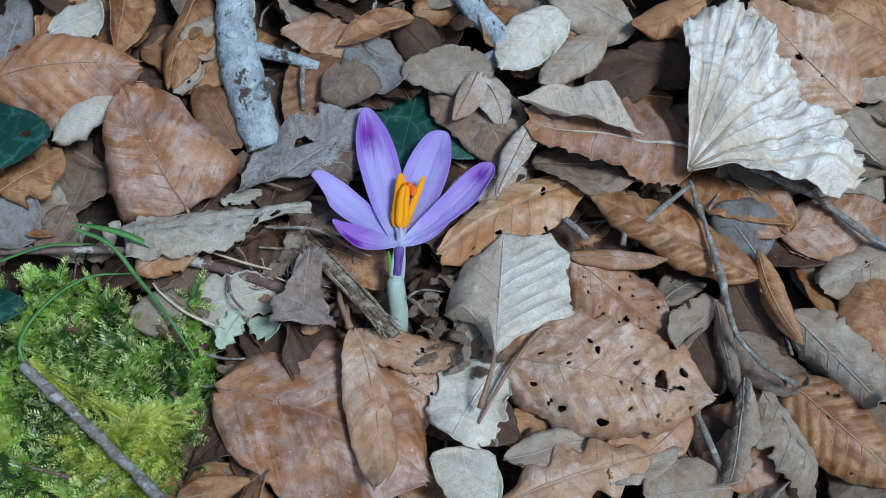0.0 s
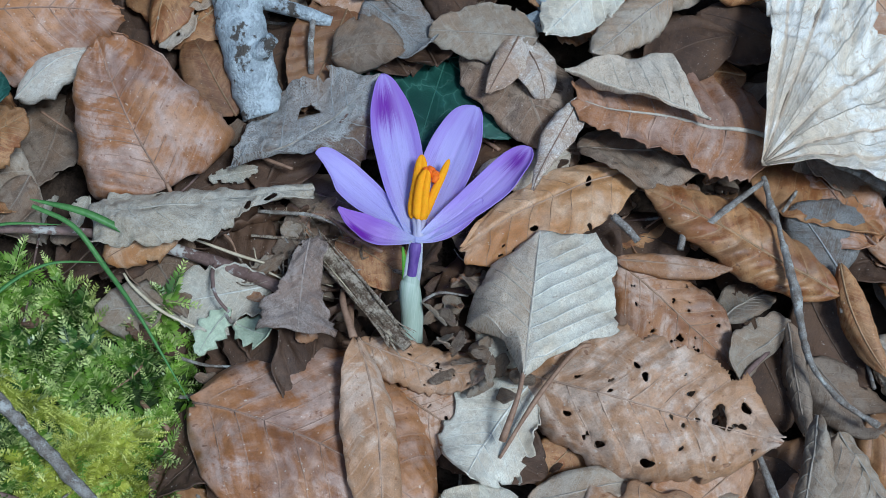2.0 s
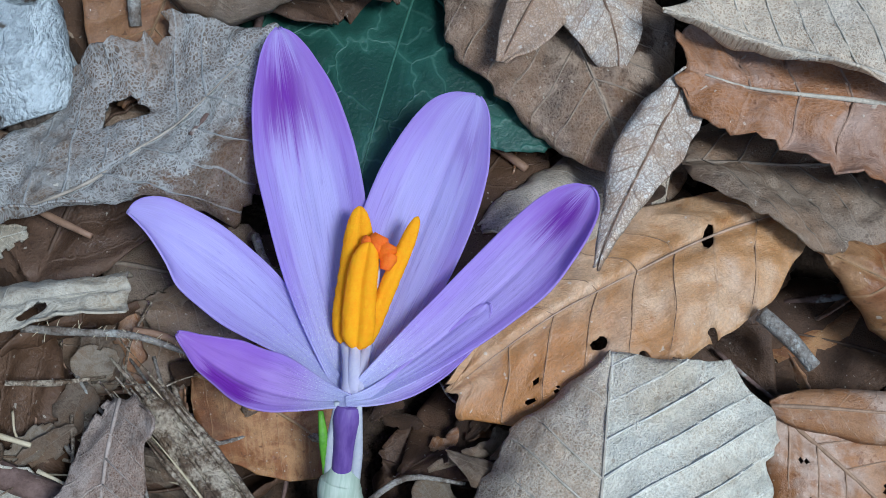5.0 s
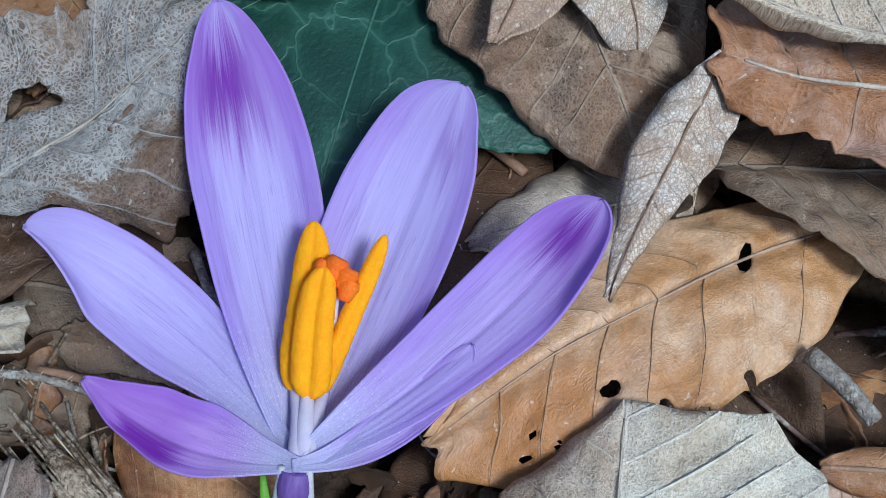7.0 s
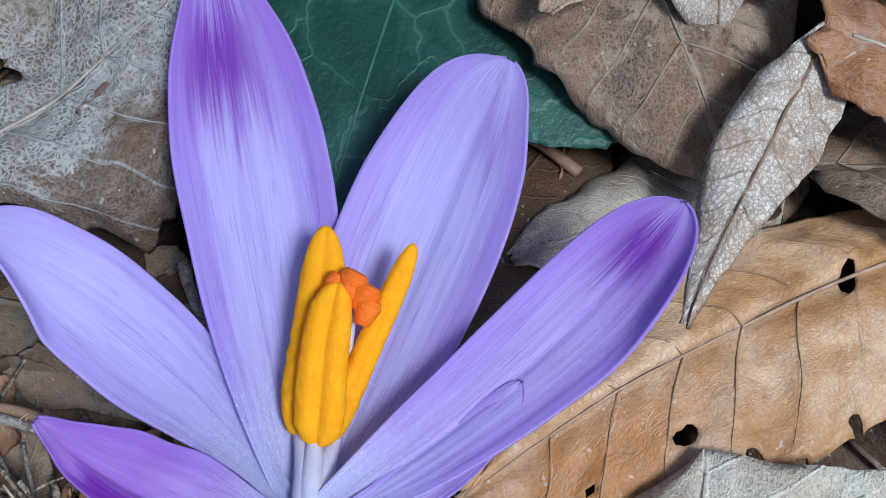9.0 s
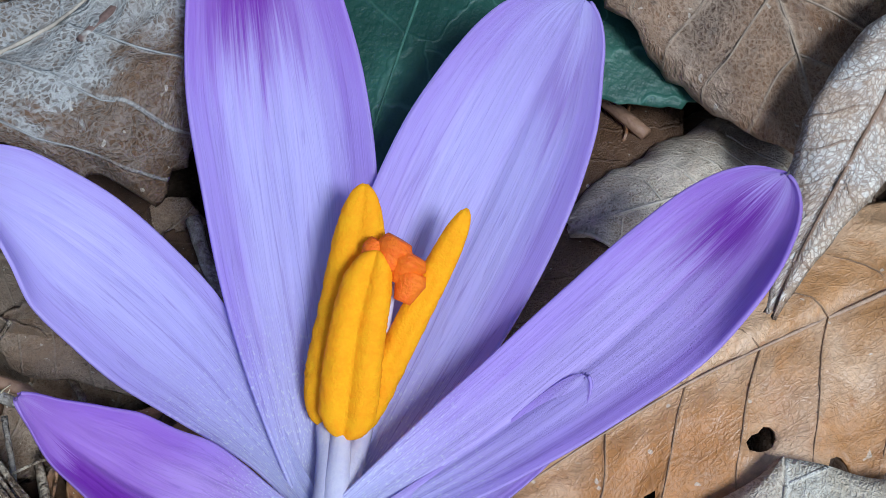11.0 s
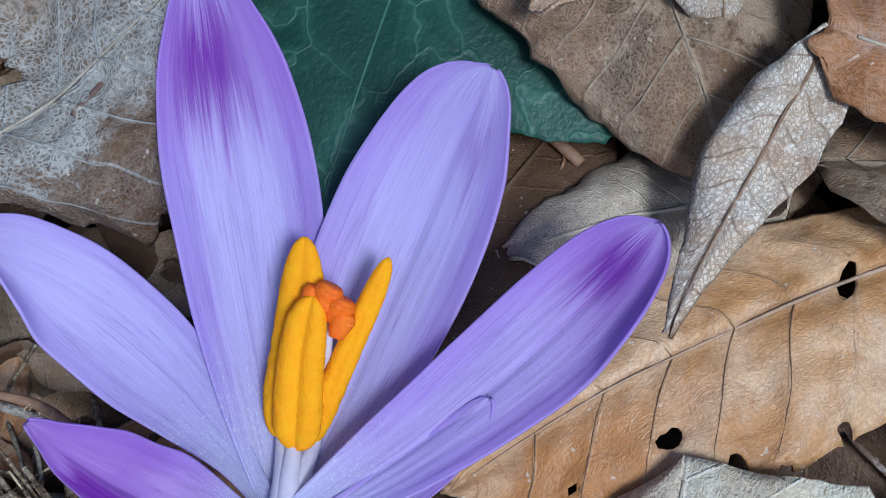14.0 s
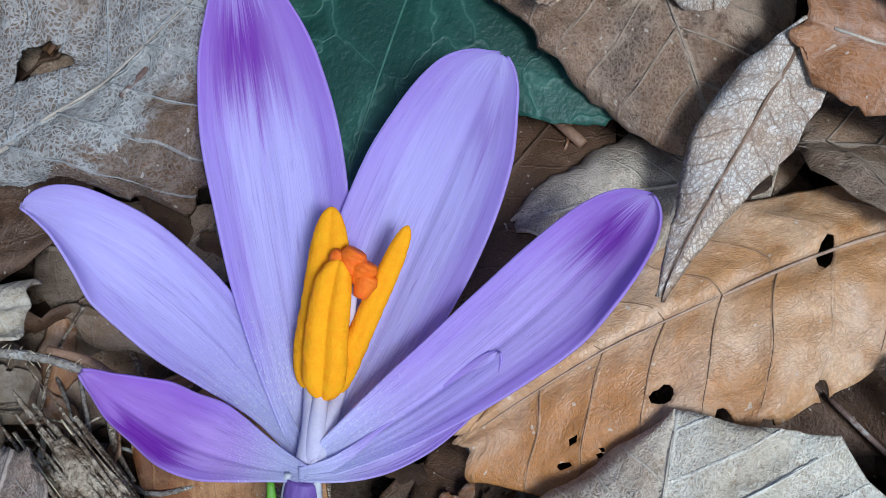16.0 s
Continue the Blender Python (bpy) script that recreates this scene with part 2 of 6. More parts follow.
def ivy_material():
    n = Nodes("ivy_leaf")
    uv = n.coords("UV")
    u, y, _ = n.split(uv)
    ang = n.math("ARCTAN2", y, n.math("ADD", u, 0.02))
    ray = n.math("ABSOLUTE", n.math("SUBTRACT", n.math("FRACT", n.math("ADD", n.math("MULTIPLY", ang, 1.35), 0.5)), 0.5))
    rad = n.math("SQRT", n.math("ADD", n.math("MULTIPLY", u, u), n.math("MULTIPLY", y, y)))
    main = n.step(n.math("MULTIPLY", ray, rad), 0.012, 0.003)
    wv = n.math("MULTIPLY", n.math("SUBTRACT", n.noise(uv, 9, 2), 0.5), 0.14)
    warped = n.add(uv, n.join(wv, wv, 0.0))
    net = n.step(n.cells(warped, 5.0), 0.035, 0.0)
    blot = n.noise(uv, 4, 3)
    base = n.mix(blot, (0.004, 0.028, 0.022), (0.016, 0.068, 0.047))
    glow = n.step(n.cells(warped, 5.0), 0.20, 0.0)
    base = n.mix(n.math("MULTIPLY", glow, n.step(blot, 0.35, 0.65, 0.05, 0.40)), base, (0.045, 0.15, 0.11))
    base = n.mix(n.math("MULTIPLY", n.math("MAXIMUM", n.math("MULTIPLY", main, 0.12), n.math("MULTIPLY", net, 0.50)), n.step(blot, 0.3, 0.6, 0.12, 0.5)), base, (0.13, 0.27, 0.21))
    fine = n.noise(uv, 60, 2)
    return n.finish(base, 0.50, n.bump(n.math("ADD", n.math("MULTIPLY", net, -0.5), fine), 0.0002, 0.6), 0.08, 0.35)


def petal_material(name, tip, start=0.70, body=(0.615, 0.560, 0.92), rim=0.55, spot=(0.05, 0.30), ends=0.93):
    """Lavender tepal: white-blue throat, fine lengthwise veins, a purple flush short of the paler tip (tip: how strong;
    spot: where across the petal it is deepest and how wide)."""
    n = Nodes(name)
    u, v, _ = n.split(n.coords("UV"))
    av = n.math("ABSOLUTE", v)
    broad = n.noise(n.join(n.math("MULTIPLY", u, 2.4), n.math("MULTIPLY", v, 4.0)), 1.0, 3)
    sway = n.math("ADD", v, n.math("MULTIPLY", n.math("SUBTRACT", broad, 0.5), 0.12))
    streak = n.noise(n.join(n.math("MULTIPLY", u, 4.0), n.math("MULTIPLY", sway, 30.0)), 1.0, 4, 0.65)
    silk = n.noise(n.join(n.math("MULTIPLY", u, 16.0), n.math("MULTIPLY", sway, 95.0)), 1.0, 3, 0.7)
    lines = n.step(n.math("ABSOLUTE", n.math("SUBTRACT", n.noise(n.join(n.math("MULTIPLY", u, 1.6), n.math("MULTIPLY", sway, 9.0)), 1.0, 2, 0.5), 0.5)), 0.018, 0.004)
    hair = n.step(n.math("ABSOLUTE", n.math("SUBTRACT", n.noise(n.join(n.math("MULTIPLY", u, 3.2), n.math("MULTIPLY", sway, 22.0)), 1.0, 3, 0.6), 0.5)), 0.035, 0.006)
    base = n.mix(n.step(streak, 0.28, 0.72), body, tuple(min(1.0, c * 1.10) for c in body))
    wide = n.step(n.math("ADD", av, n.math("MULTIPLY", n.math("SUBTRACT", broad, 0.5), 0.9)), 0.62 - 0.4 * rim, 0.98, 0.0, rim)
    base = n.mix(n.math("MULTIPLY", wide, n.step(u, 0.10, 0.45)), base, (0.43, 0.235, 0.80))
    base = n.mix(n.step(u, 0.36, 0.04), base, (0.68, 0.69, 0.93))
    base = n.mix(n.math("MULTIPLY", n.step(silk, 0.62, 0.38), 0.08), base, (0.36, 0.28, 0.70))
    base = n.mix(n.math("MULTIPLY", n.step(silk, 0.55, 0.78), 0.10), base, (0.70, 0.66, 0.98))
    base = n.mix(n.math("MULTIPLY", lines, n.step(u, 0.95, 0.30, 0.12, 0.34)), base, (0.27, 0.17, 0.56))
    base = n.mix(n.math("MULTIPLY", hair, n.step(u, 0.98, 0.25, 0.05, 0.20)), base, (0.30, 0.20, 0.60))
    ragged = n.math("ADD", u, n.math("ADD", n.math("MULTIPLY", n.math("SUBTRACT", streak, 0.5), 0.22), n.math("MULTIPLY", n.math("SUBTRACT", broad, 0.5), 0.25)))
    off = n.math("ABSOLUTE", n.math("SUBTRACT", v, spot[0]))
    core = n.math("MULTIPLY", n.math("MULTIPLY", n.step(ragged, start - 0.02, start + 0.12), n.step(n.math("ADD", ragged, n.math("MULTIPLY", off, -0.12)), ends, ends - 0.09)), n.step(off, spot[1] * 1.8, spot[1] * 0.4))
    veil = n.math("MULTIPLY", n.step(ragged, start - 0.12, start + 0.16), n.step(ragged, 1.02, 0.92, 0.35, 1.0))
    base = n.mix(n.math("MULTIPLY", veil, 0.62 * tip), base, (0.36, 0.12, 0.66))
    base = n.mix(n.math("MULTIPLY", core, 0.95 * tip), base, (0.21, 0.015, 0.46))
    edge = n.step(av, 0.93, 1.0)
    base = n.mix(n.math("MULTIPLY", edge, 0.22), base, (0.66, 0.57, 0.94))
    # Glitter of the throat painted in as near-white specks.
    sparkle = n.math("MULTIPLY", n.step(n.noise(n.join(n.math("MULTIPLY", u, 110.0), n.math("MULTIPLY", v, 26.0)), 1.0, 2), 0.56, 0.66), n.step(u, 0.46, 0.14, 0.0, 0.75))
    base = n.mix(sparkle, base, (0.90, 0.93, 1.0))
    h = n.math("ADD", n.math("MULTIPLY", silk, 0.6), n.math("ADD", n.math("MULTIPLY", streak, 0.5), n.math("MULTIPLY", n.math("ADD", lines, hair), -0.35)))
    return n.finish(base, 0.46, n.bump(h, 0.00003, 0.8), 0.46, 0.30, sheen=0.12)


def plain_material(name, a, b, scale, rough=0.6, dist=0.0003, thin=0.0, gloss=0.4, stretch=(1, 1, 1), spread=(0.35, 0.65), third=None):
    n = Nodes(name)
    x, y, z = n.split(n.coords("Object"))
    vec = n.join(n.math("MULTIPLY", x, stretch[0]), n.math("MULTIPLY", y, stretch[1]), n.math("MULTIPLY", z, stretch[2]))
    big, fine = n.noise(vec, scale, 4, 0.6), n.noise(vec, scale * 6, 3, 0.65)
    base = n.mix(n.step(n.math("ADD", n.math("MULTIPLY", big, 0.6), n.math("MULTIPLY", fine, 0.4)), *spread), a, b)
    if third:
        base = n.mix(n.step(n.noise(vec, scale * 0.7, 4, 0.7), 0.56, 0.64), base, third)
    return n.finish(base, rough, n.bump(n.math("ADD", big, n.math("MULTIPLY", fine, 0.6)), dist, 1.0), thin, gloss)


RIBS = {key: plain_material(key + "_midrib", tuple(0.8 * c for c in v[2]), tuple(0.5 * c for c in v[2]), 500, 0.6, 0.0002) for key, v in LEAVES.items()}
IVY = ivy_material()
IVY_VEIN = plain_material("ivy_vein", (0.050, 0.14, 0.10), (0.030, 0.095, 0.070), 400, 0.5, 0.0001)
ANTHER = plain_material("anther_pollen", (1.0, 0.50, 0.006), (1.0, 0.40, 0.004), 900, 0.75, 0.00015, 0.25, 0.2)
STIGMA = plain_material("stigma_orange", (0.95, 0.22, 0.006), (0.90, 0.13, 0.003), 900, 0.55, 0.0002, 0.15)
FILAMENT = plain_material("filament_white", (0.74, 0.71, 0.83), (0.66, 0.62, 0.80), 500, 0.5, 0.0001, 0.3)
TUBE = plain_material("violet_tube", (0.10, 0.045, 0.25), (0.20, 0.115, 0.40), 260, 0.5, 0.0002, 0.2, 0.4, (1.0, 0.25, 0.25))
SHEATH = plain_material("pale_sheath", (0.64, 0.71, 0.60), (0.44, 0.54, 0.42), 700, 0.45, 0.00008, 0.25, 0.45, (1.0, 0.06, 0.06))
MEMBRANE = plain_material("white_membrane", (0.74, 0.76, 0.78), (0.60, 0.62, 0.70), 300, 0.5, 0.0001, 0.4)
BLADE = plain_material("green_blade", (0.16, 0.40, 0.035), (0.10, 0.28, 0.025), 300, 0.45, 0.0002, 0.2)
GRASS = plain_material("grass_green", (0.13, 0.30, 0.08), (0.08, 0.21, 0.055), 260, 0.45, 0.0001, 0.2)
BARK = plain_material("lichened_bark", (0.58, 0.64, 0.66), (0.36, 0.40, 0.42), 260, 0.85, 0.0020, 0.0, 0.2, (1, 0.7, 1), (0.40, 0.58), (0.10, 0.085, 0.07))
TWIG = plain_material("grey_twig", (0.40, 0.375, 0.335), (0.16, 0.125, 0.098), 520, 0.8, 0.0009, 0.0, 0.2, third=(0.50, 0.50, 0.46))
BROWN_TWIG = plain_material("brown_twig", (0.21, 0.14, 0.12), (0.11, 0.068, 0.055), 260, 0.75, 0.0004, 0.0, 0.3, third=(0.42, 0.40, 0.36))
STALK = plain_material("dry_stalk", (0.32, 0.20, 0.13), (0.20, 0.115, 0.07), 300, 0.6, 0.0002)
STUB = plain_material("broken_wood", (0.20, 0.165, 0.135), (0.05, 0.036, 0.026), 420, 0.85, 0.0012, 0.0, 0.2)
STRAW = plain_material("straw", (0.62, 0.54, 0.38), (0.46, 0.38, 0.25), 300, 0.6, 0.0002)
WOOD = plain_material("rotten_wood", (0.54, 0.455, 0.345), (0.15, 0.102, 0.066), 420, 0.85, 0.0014, 0.0, 0.2, (1, 1, 1), (0.38, 0.6), (0.12, 0.08, 0.055))


def soil_material():
    n = Nodes("leaf_mould")
    p = n.coords("Object")
    big, mid, fine = n.noise(p, 30, 4), n.noise(p, 160, 4, 0.65), n.noise(p, 700, 3, 0.7)
    base = n.mix(n.step(mid, 0.35, 0.65), (0.022, 0.015, 0.011), (0.060, 0.040, 0.027))
    base = n.mix(n.math("MULTIPLY", n.step(n.noise(p, 90, 3, 0.7), 0.58, 0.66), 0.6), base, (0.13, 0.078, 0.048))
    base = n.mix(n.math("MULTIPLY", n.step(big, 0.5, 0.75), 0.35), base, (0.10, 0.062, 0.038))
    far = n.tree.nodes.new("ShaderNodeTexVoronoi")
    n.put(far, "Vector", n.add(p, n.join(n.math("MULTIPLY", mid, 0.02), n.math("MULTIPLY", big, 0.02), 0.0)))
    far.inputs["Scale"].default_value = 26
    shade = n.split(far.outputs["Color"])[0]
    flake = n.mix(shade, (0.07, 0.038, 0.022), (0.26, 0.145, 0.080))
    x, y, _ = n.split(p)
    out = n.step(n.math("SQRT", n.math("ADD", n.math("MULTIPLY", x, x), n.math("MULTIPLY", y, y))), 0.22, 0.50)
    base = n.mix(n.math("MULTIPLY", out, n.step(n.noise(p, 9, 3), 0.25, 0.5)), base, flake)
    return n.finish(base, 0.9, n.bump(n.math("ADD", mid, n.math("MULTIPLY", fine, 0.5)), 0.002, 1.0), 0, 0.2)


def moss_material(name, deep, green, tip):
    """Feathery moss: young tips bright, bases dark to paint the shade between shoots, single leaves unlike each other.
    """
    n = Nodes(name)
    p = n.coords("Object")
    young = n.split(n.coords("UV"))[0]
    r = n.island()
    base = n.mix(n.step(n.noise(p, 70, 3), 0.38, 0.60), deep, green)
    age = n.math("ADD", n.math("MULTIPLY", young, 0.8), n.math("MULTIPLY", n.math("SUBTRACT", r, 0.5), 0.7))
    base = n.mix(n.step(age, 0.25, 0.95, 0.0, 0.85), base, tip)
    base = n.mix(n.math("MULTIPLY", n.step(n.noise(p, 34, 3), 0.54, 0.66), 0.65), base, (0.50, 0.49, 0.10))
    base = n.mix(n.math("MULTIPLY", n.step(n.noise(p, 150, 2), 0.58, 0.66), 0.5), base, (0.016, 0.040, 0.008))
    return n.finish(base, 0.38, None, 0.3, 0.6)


SOIL = soil_material()
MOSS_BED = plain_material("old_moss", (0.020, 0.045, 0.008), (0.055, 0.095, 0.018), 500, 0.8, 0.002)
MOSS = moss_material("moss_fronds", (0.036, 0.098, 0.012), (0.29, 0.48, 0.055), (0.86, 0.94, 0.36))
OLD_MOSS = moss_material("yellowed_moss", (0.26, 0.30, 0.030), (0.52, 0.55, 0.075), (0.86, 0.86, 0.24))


# ---- building helpers ----
def part(name, bm, material, parent=None, label="", smooth=True):
    """Link a bmesh as one mesh object, under a thing where a parent is given."""
    me = bpy.data.meshes.new(name)
    if smooth:
        for f in bm.faces:
            f.smooth = True
    bm.to_mesh(me)
    bm.free()
    me.materials.append(material)
    ob = new(name, me)
    ob.parent = parent
    if label:
        tagged(ob, label)
    return ob


def thing(name, where, label, category, group=""):
    ob = new(name)
    ob.location = where
    ob.empty_display_size = 0.01
    return tagged(ob, label, category, group)


def spline(points, steps):
    """A smooth line through the points (Catmull-Rom)."""
    p = [Vector(q) for q in points]
    p = [2 * p[0] - p[1]] + p + [2 * p[-1] - p[-2]]
    out = []
    for i in range(1, len(p) - 2):
        for s in range(steps):
            t = s / steps
            a, b, c, d = p[i - 1:i + 3]
            out.append(0.5 * (2 * b + (c - a) * t + (2 * a - 5 * b + 4 * c - d) * t * t + (3 * b - a - 3 * c + d) * t ** 3))
    out.append(p[-2])
    return out


def tube(bm, points, radii, seg=10, steps=6, rough=0.0, seed=0.0, squash=1.0):
    """Sweep a round section along a smooth line; radii run from end to end; rough: unevenness of the surface."""
    line = spline(points, steps)
    n = len(line)
    rings = []
    ref = Vector((0.12, 0.2, 1.0))
    for i, c in enumerate(line):
        t = (line[min(i + 1, n - 1)] - line[max(i - 1, 0)]).normalized()
        a = t.cross(ref).normalized()
        b = a.cross(t)
        s = i / (n - 1) * (len(radii) - 1)
        k = min(int(s), len(radii) - 2)
        r = radii[k] + (radii[k + 1] - radii[k]) * (s - k)
        ring = []
        for j in range(seg):
            g = 2 * math.pi * j / seg
            d = a * math.cos(g) + b * math.sin(g) * squash
            rr = r * (1 + rough * noise.noise((c + d * r) * 220 + Vector((seed, seed, 0))) + 0.5 * rough * noise.noise((c + d * r) * 700))
            ring.append(bm.verts.new(c + d * rr))
        rings.append(ring)
    for p, q in zip(rings, rings[1:]):
        for j in range(seg):
            bm.faces.new((p[j], p[(j + 1) % seg], q[(j + 1) % seg], q[j]))
    bm.faces.new(rings[0][::-1])
    bm.faces.new(rings[-1])
    return line


def profile(kind, u):
    """Half width of a leaf, 0 to 1, along its length."""
    if kind == "beech":
        return max(0.0, math.sin(math.pi * u ** 0.86)) ** 0.62 * (1.0 if u < 0.8 else 1 - 0.35 * ((u - 0.8) / 0.2) ** 2)
    if kind == "horn":
        return max(0.0, math.sin(math.pi * u ** 0.80)) ** 0.70
    if kind == "oak":
        return max(0.0, math.sin(math.pi * u ** 1.15)) ** 0.6 * (0.78 + 0.22 * math.cos(2 * math.pi * 4.2 * u))
    if kind == "fan":
        return 0.06 + 0.94 * min(1.0, u / 0.62) ** 0.85 * (1.0 if u < 0.66 else max(0.0, 1 - ((u - 0.66) / 0.36) ** 2.4) ** 0.6)
    if kind == "kite":
        return (0.05 + 0.95 * min(1.0, u / 0.45) ** 0.9) if u < 0.45 else (1 - 0.42 * (u - 0.45) / 0.5 if u < 0.9 else 0.62 * max(0.0, 1 - ((u - 0.9) / 0.1) ** 2) ** 0.5)
    if kind == "delta":
        return 0.40 + 0.60 * math.sin(math.pi / 2 * u / 0.2) if u < 0.2 else (1 - 0.72 * ((u - 0.2) / 0.8) ** 1.15) * (1 if u < 0.93 else max(0.0, 1 - ((u - 0.93) / 0.07) ** 2) ** 0.5)
    if kind == "lance":
        return max(0.0, math.sin(math.pi * u ** 0.7)) ** 0.95
    return max(0.0, math.sin(math.pi * u ** 0.95)) ** 0.45


def shell(grid, nu, nv, thick, drop=()):
    """A thin closed sheet over a grid of (point, normal, uv): upper and lower skin and a rim; faces in drop are holes."""
    me_v, uvs, faces = [], [], []
    up = nu * nv
    for p, nrm, uv in grid:
        me_v.append(p)
        uvs.append(uv)
    for p, nrm, uv in grid:
        me_v.append(p - nrm * thick)
        uvs.append(uv)
    edges = {}
    for i in range(nu - 1):
        for j in range(nv - 1):
            if (i, j) in drop:
                continue
            a, b, c, d = i * nv + j, (i + 1) * nv + j, (i + 1) * nv + j + 1, i * nv + j + 1
            faces += [(a, b, c, d), (a + up, d + up, c + up, b + up)]
            for e in ((a, b), (b, c), (c, d), (d, a)):
                if (e[1], e[0]) in edges:
                    del edges[(e[1], e[0])]
                else:
                    edges[e] = 1
    for a, b in edges:
        faces.append((b, a, a + up, b + up))
    bm = bmesh.new()
    vs = [bm.verts.new(p) for p in me_v]
    layer = bm.loops.layers.uv.new("UVMap")
    for f in faces:
        try:
            face = bm.faces.new([vs[k] for k in f])
        except ValueError:
            continue
        for loop, k in zip(face.loops, f):
            loop[layer].uv = uvs[k]
    loose = [v for v in vs if not v.link_faces]
    for v in loose:
        bm.verts.remove(v)
    return bm


def blade_mesh(length, width, kind, seed, k=0.0, arch=0.0, pleat=0.0, teeth=0.0, torn=0.0, wave=0.0, twist=0.0,
               fine=0, holes=0, big=None, tholes=0, half=0, bend=0.0, sick=None, rim=0.10,
               cl=0.0, cr=0.0, tipc=0.0, fl=0.0, fr=0.0, lop=None, slant=0.75, sides=None, cut=()):
    """A leaf blade along +x, base at the origin, upper side to +z; holes are cut out of the sheet.
    sides: half widths in mm of the two sides at even steps from base to tip, for a leaf of no plain kind."""
    rng = random.Random(seed)
    cell = (0.00065 if holes or tholes or big or cut else 0.0008) if fine else 0.0011
    nu, nv = max(14, int(length / cell)), max(9, int(width / cell)) | 1
    spots = [(rng.uniform(0.15, 0.9), rng.uniform(-0.75, 0.75), rng.uniform(0.008, 0.015) * (1.6 if i % 5 == 0 else 1)) for i in range(holes)]
    if big:
        spots.append(big)
    spots += list(cut)
    if tholes:
        spots += [(0.30, -0.02, 0.018), (0.66, 0.50, 0.017), (0.60, 0.86, 0.021), (0.42, 0.95, 0.015), (0.53, 0.97, 0.012), (0.82, 0.55, 0.009), (0.79, 0.72, 0.009), (0.85, 0.74, 0.010)]
    lo, hi = (-1.0, 1.0) if not half else ((-1.0, 0.0) if half < 0 else (0.0, 1.0))
    off = Vector((seed * 3.7, seed * 1.3, seed * 2.1))
    tilt = rng.uniform(-0.10, 0.10)
    lop = tilt if lop is None else lop
    sick = rng.uniform(-0.05, 0.05) if sick is None else sick
    phase = 0.5

    def half_width(u, side):
        if sides:
            row = sides[0] if side > 0 else sides[1]
            f = min(max(u, 0.0), 0.9999) * (len(row) - 1)
            i = int(f)
            f -= i
            f = f * f * (3 - 2 * f) * 0.5 + f * 0.5
            w = max(0.02, (row[i] + (row[i + 1] - row[i]) * f) / (500 * width))
        else:
            w = max(0.02, profile(kind, min(max(u, 0.004), 0.985))) * (1 + lop * side)
        w *= 1 + (0.05 + torn * 1.4) * noise.noise(Vector((u * 6, side * 4.0, 0)) + off) + torn * noise.noise(Vector((u * 20, side * 9.0, 3)) + off) + 0.5 * torn * noise.noise(Vector((u * 60, side * 9.0, 6)) + off)
        if teeth:
            w *= 1 + teeth * (((u * 19 + 0.5 * side) % 1.0) - 0.5) + teeth * 0.5 * (((u * 57) % 1.0) - 0.5)
        return width / 2 * w

    def place(u, v):
        side = 1 if v >= 0 else -1
        hw = half_width(u, side)
        w = hw / (width / 2)
        roll_in = (cr if v > 0 else cl) * (0.75 + 0.9 * noise.noise(Vector((u * 2.2, side * 7.0, 11)) + off))
        y = z = 0.0
        for i in range(8):
            f = abs(v) * (i + 0.5) / 8
            g = (fr if v > 0 else fl) + k * f + roll_in * max(0.0, (f - 0.45) / 0.55) ** 1.5
            y += side * hw * abs(v) / 8 * math.cos(g)
            z += hw * abs(v) / 8 * math.sin(g)
        flat = hw * v / length
        lean = u - slant * abs(flat) + 0.004 * noise.noise(Vector((u * 5, side, 2)) + off)
        z += arch * length * 4 * u * (1 - u)
        z += pleat * length * (abs(math.sin(math.pi * (9 * lean + phase))) * 1.6 - 1.0) * min(1.0, abs(v) * 2.2) * (0.4 + 0.6 * w)
        z -= 0.010 * length * math.exp(-(v * 9) ** 2)
        z += rim * width * (noise.noise(Vector((u * 2.6, side * 3.0, 8)) + off) + 0.5 * noise.noise(Vector((u * 7, side * 3.0, 8)) + off)) * max(0.0, (abs(v) - 0.45) / 0.55) ** 2
        q = Vector((u * length, flat * length, 0)) * 60 + off
        rid = 0.5 - abs(noise.noise(q * 1.1))
        z += wave * length * (0.9 * noise.noise(q) + 0.5 * rid + 0.5 * (0.4 - abs(noise.noise(q * 2.7))) * (0.5 + 0.5 * abs(v)) + 0.28 * (0.4 - abs(noise.noise(q * 6.5))))
        z += 0.014 * length * (0.4 - abs(noise.noise(q * 0.8 + Vector((5, 2, 0)))))
        if kind == "rag":
            z += 0.040 * length * (0.45 - abs(noise.noise(q * 0.55 + Vector((9, 4, 0))))) + 0.016 * length * (0.4 - abs(noise.noise(q * 1.6 + Vector((3, 8, 0)))))
        z += bend * length * u * u
        sx = 0.0
        if tipc and u > 0.55:
            for i in range(6):
                g = tipc * ((u - 0.55) / 0.45 * (i + 0.5) / 6) ** 1.3
                z += math.sin(g) * (u - 0.55) * length / 6
                sx += (math.cos(g) - 1) * (u - 0.55) * length / 6
        x = u * length + sx + 0.03 * length * noise.noise(Vector((v * 2, u * 3, 5)) + off)
        y += sick * length * 4 * u * (1 - u)
        if twist:
            a = radians(twist) * (u - 0.5) * 2
            y, z = y * math.cos(a) - z * math.sin(a), y * math.sin(a) + z * math.cos(a)
        return Vector((x, y, z)), (u, flat)

    at = [[i / (nu - 1), lo + (hi - lo) * j / (nv - 1)] for i in range(nu) for j in range(nv)]
    flats = [half_width(u, 1 if v >= 0 else -1) * v / length for u, v in at]
    drop = set()
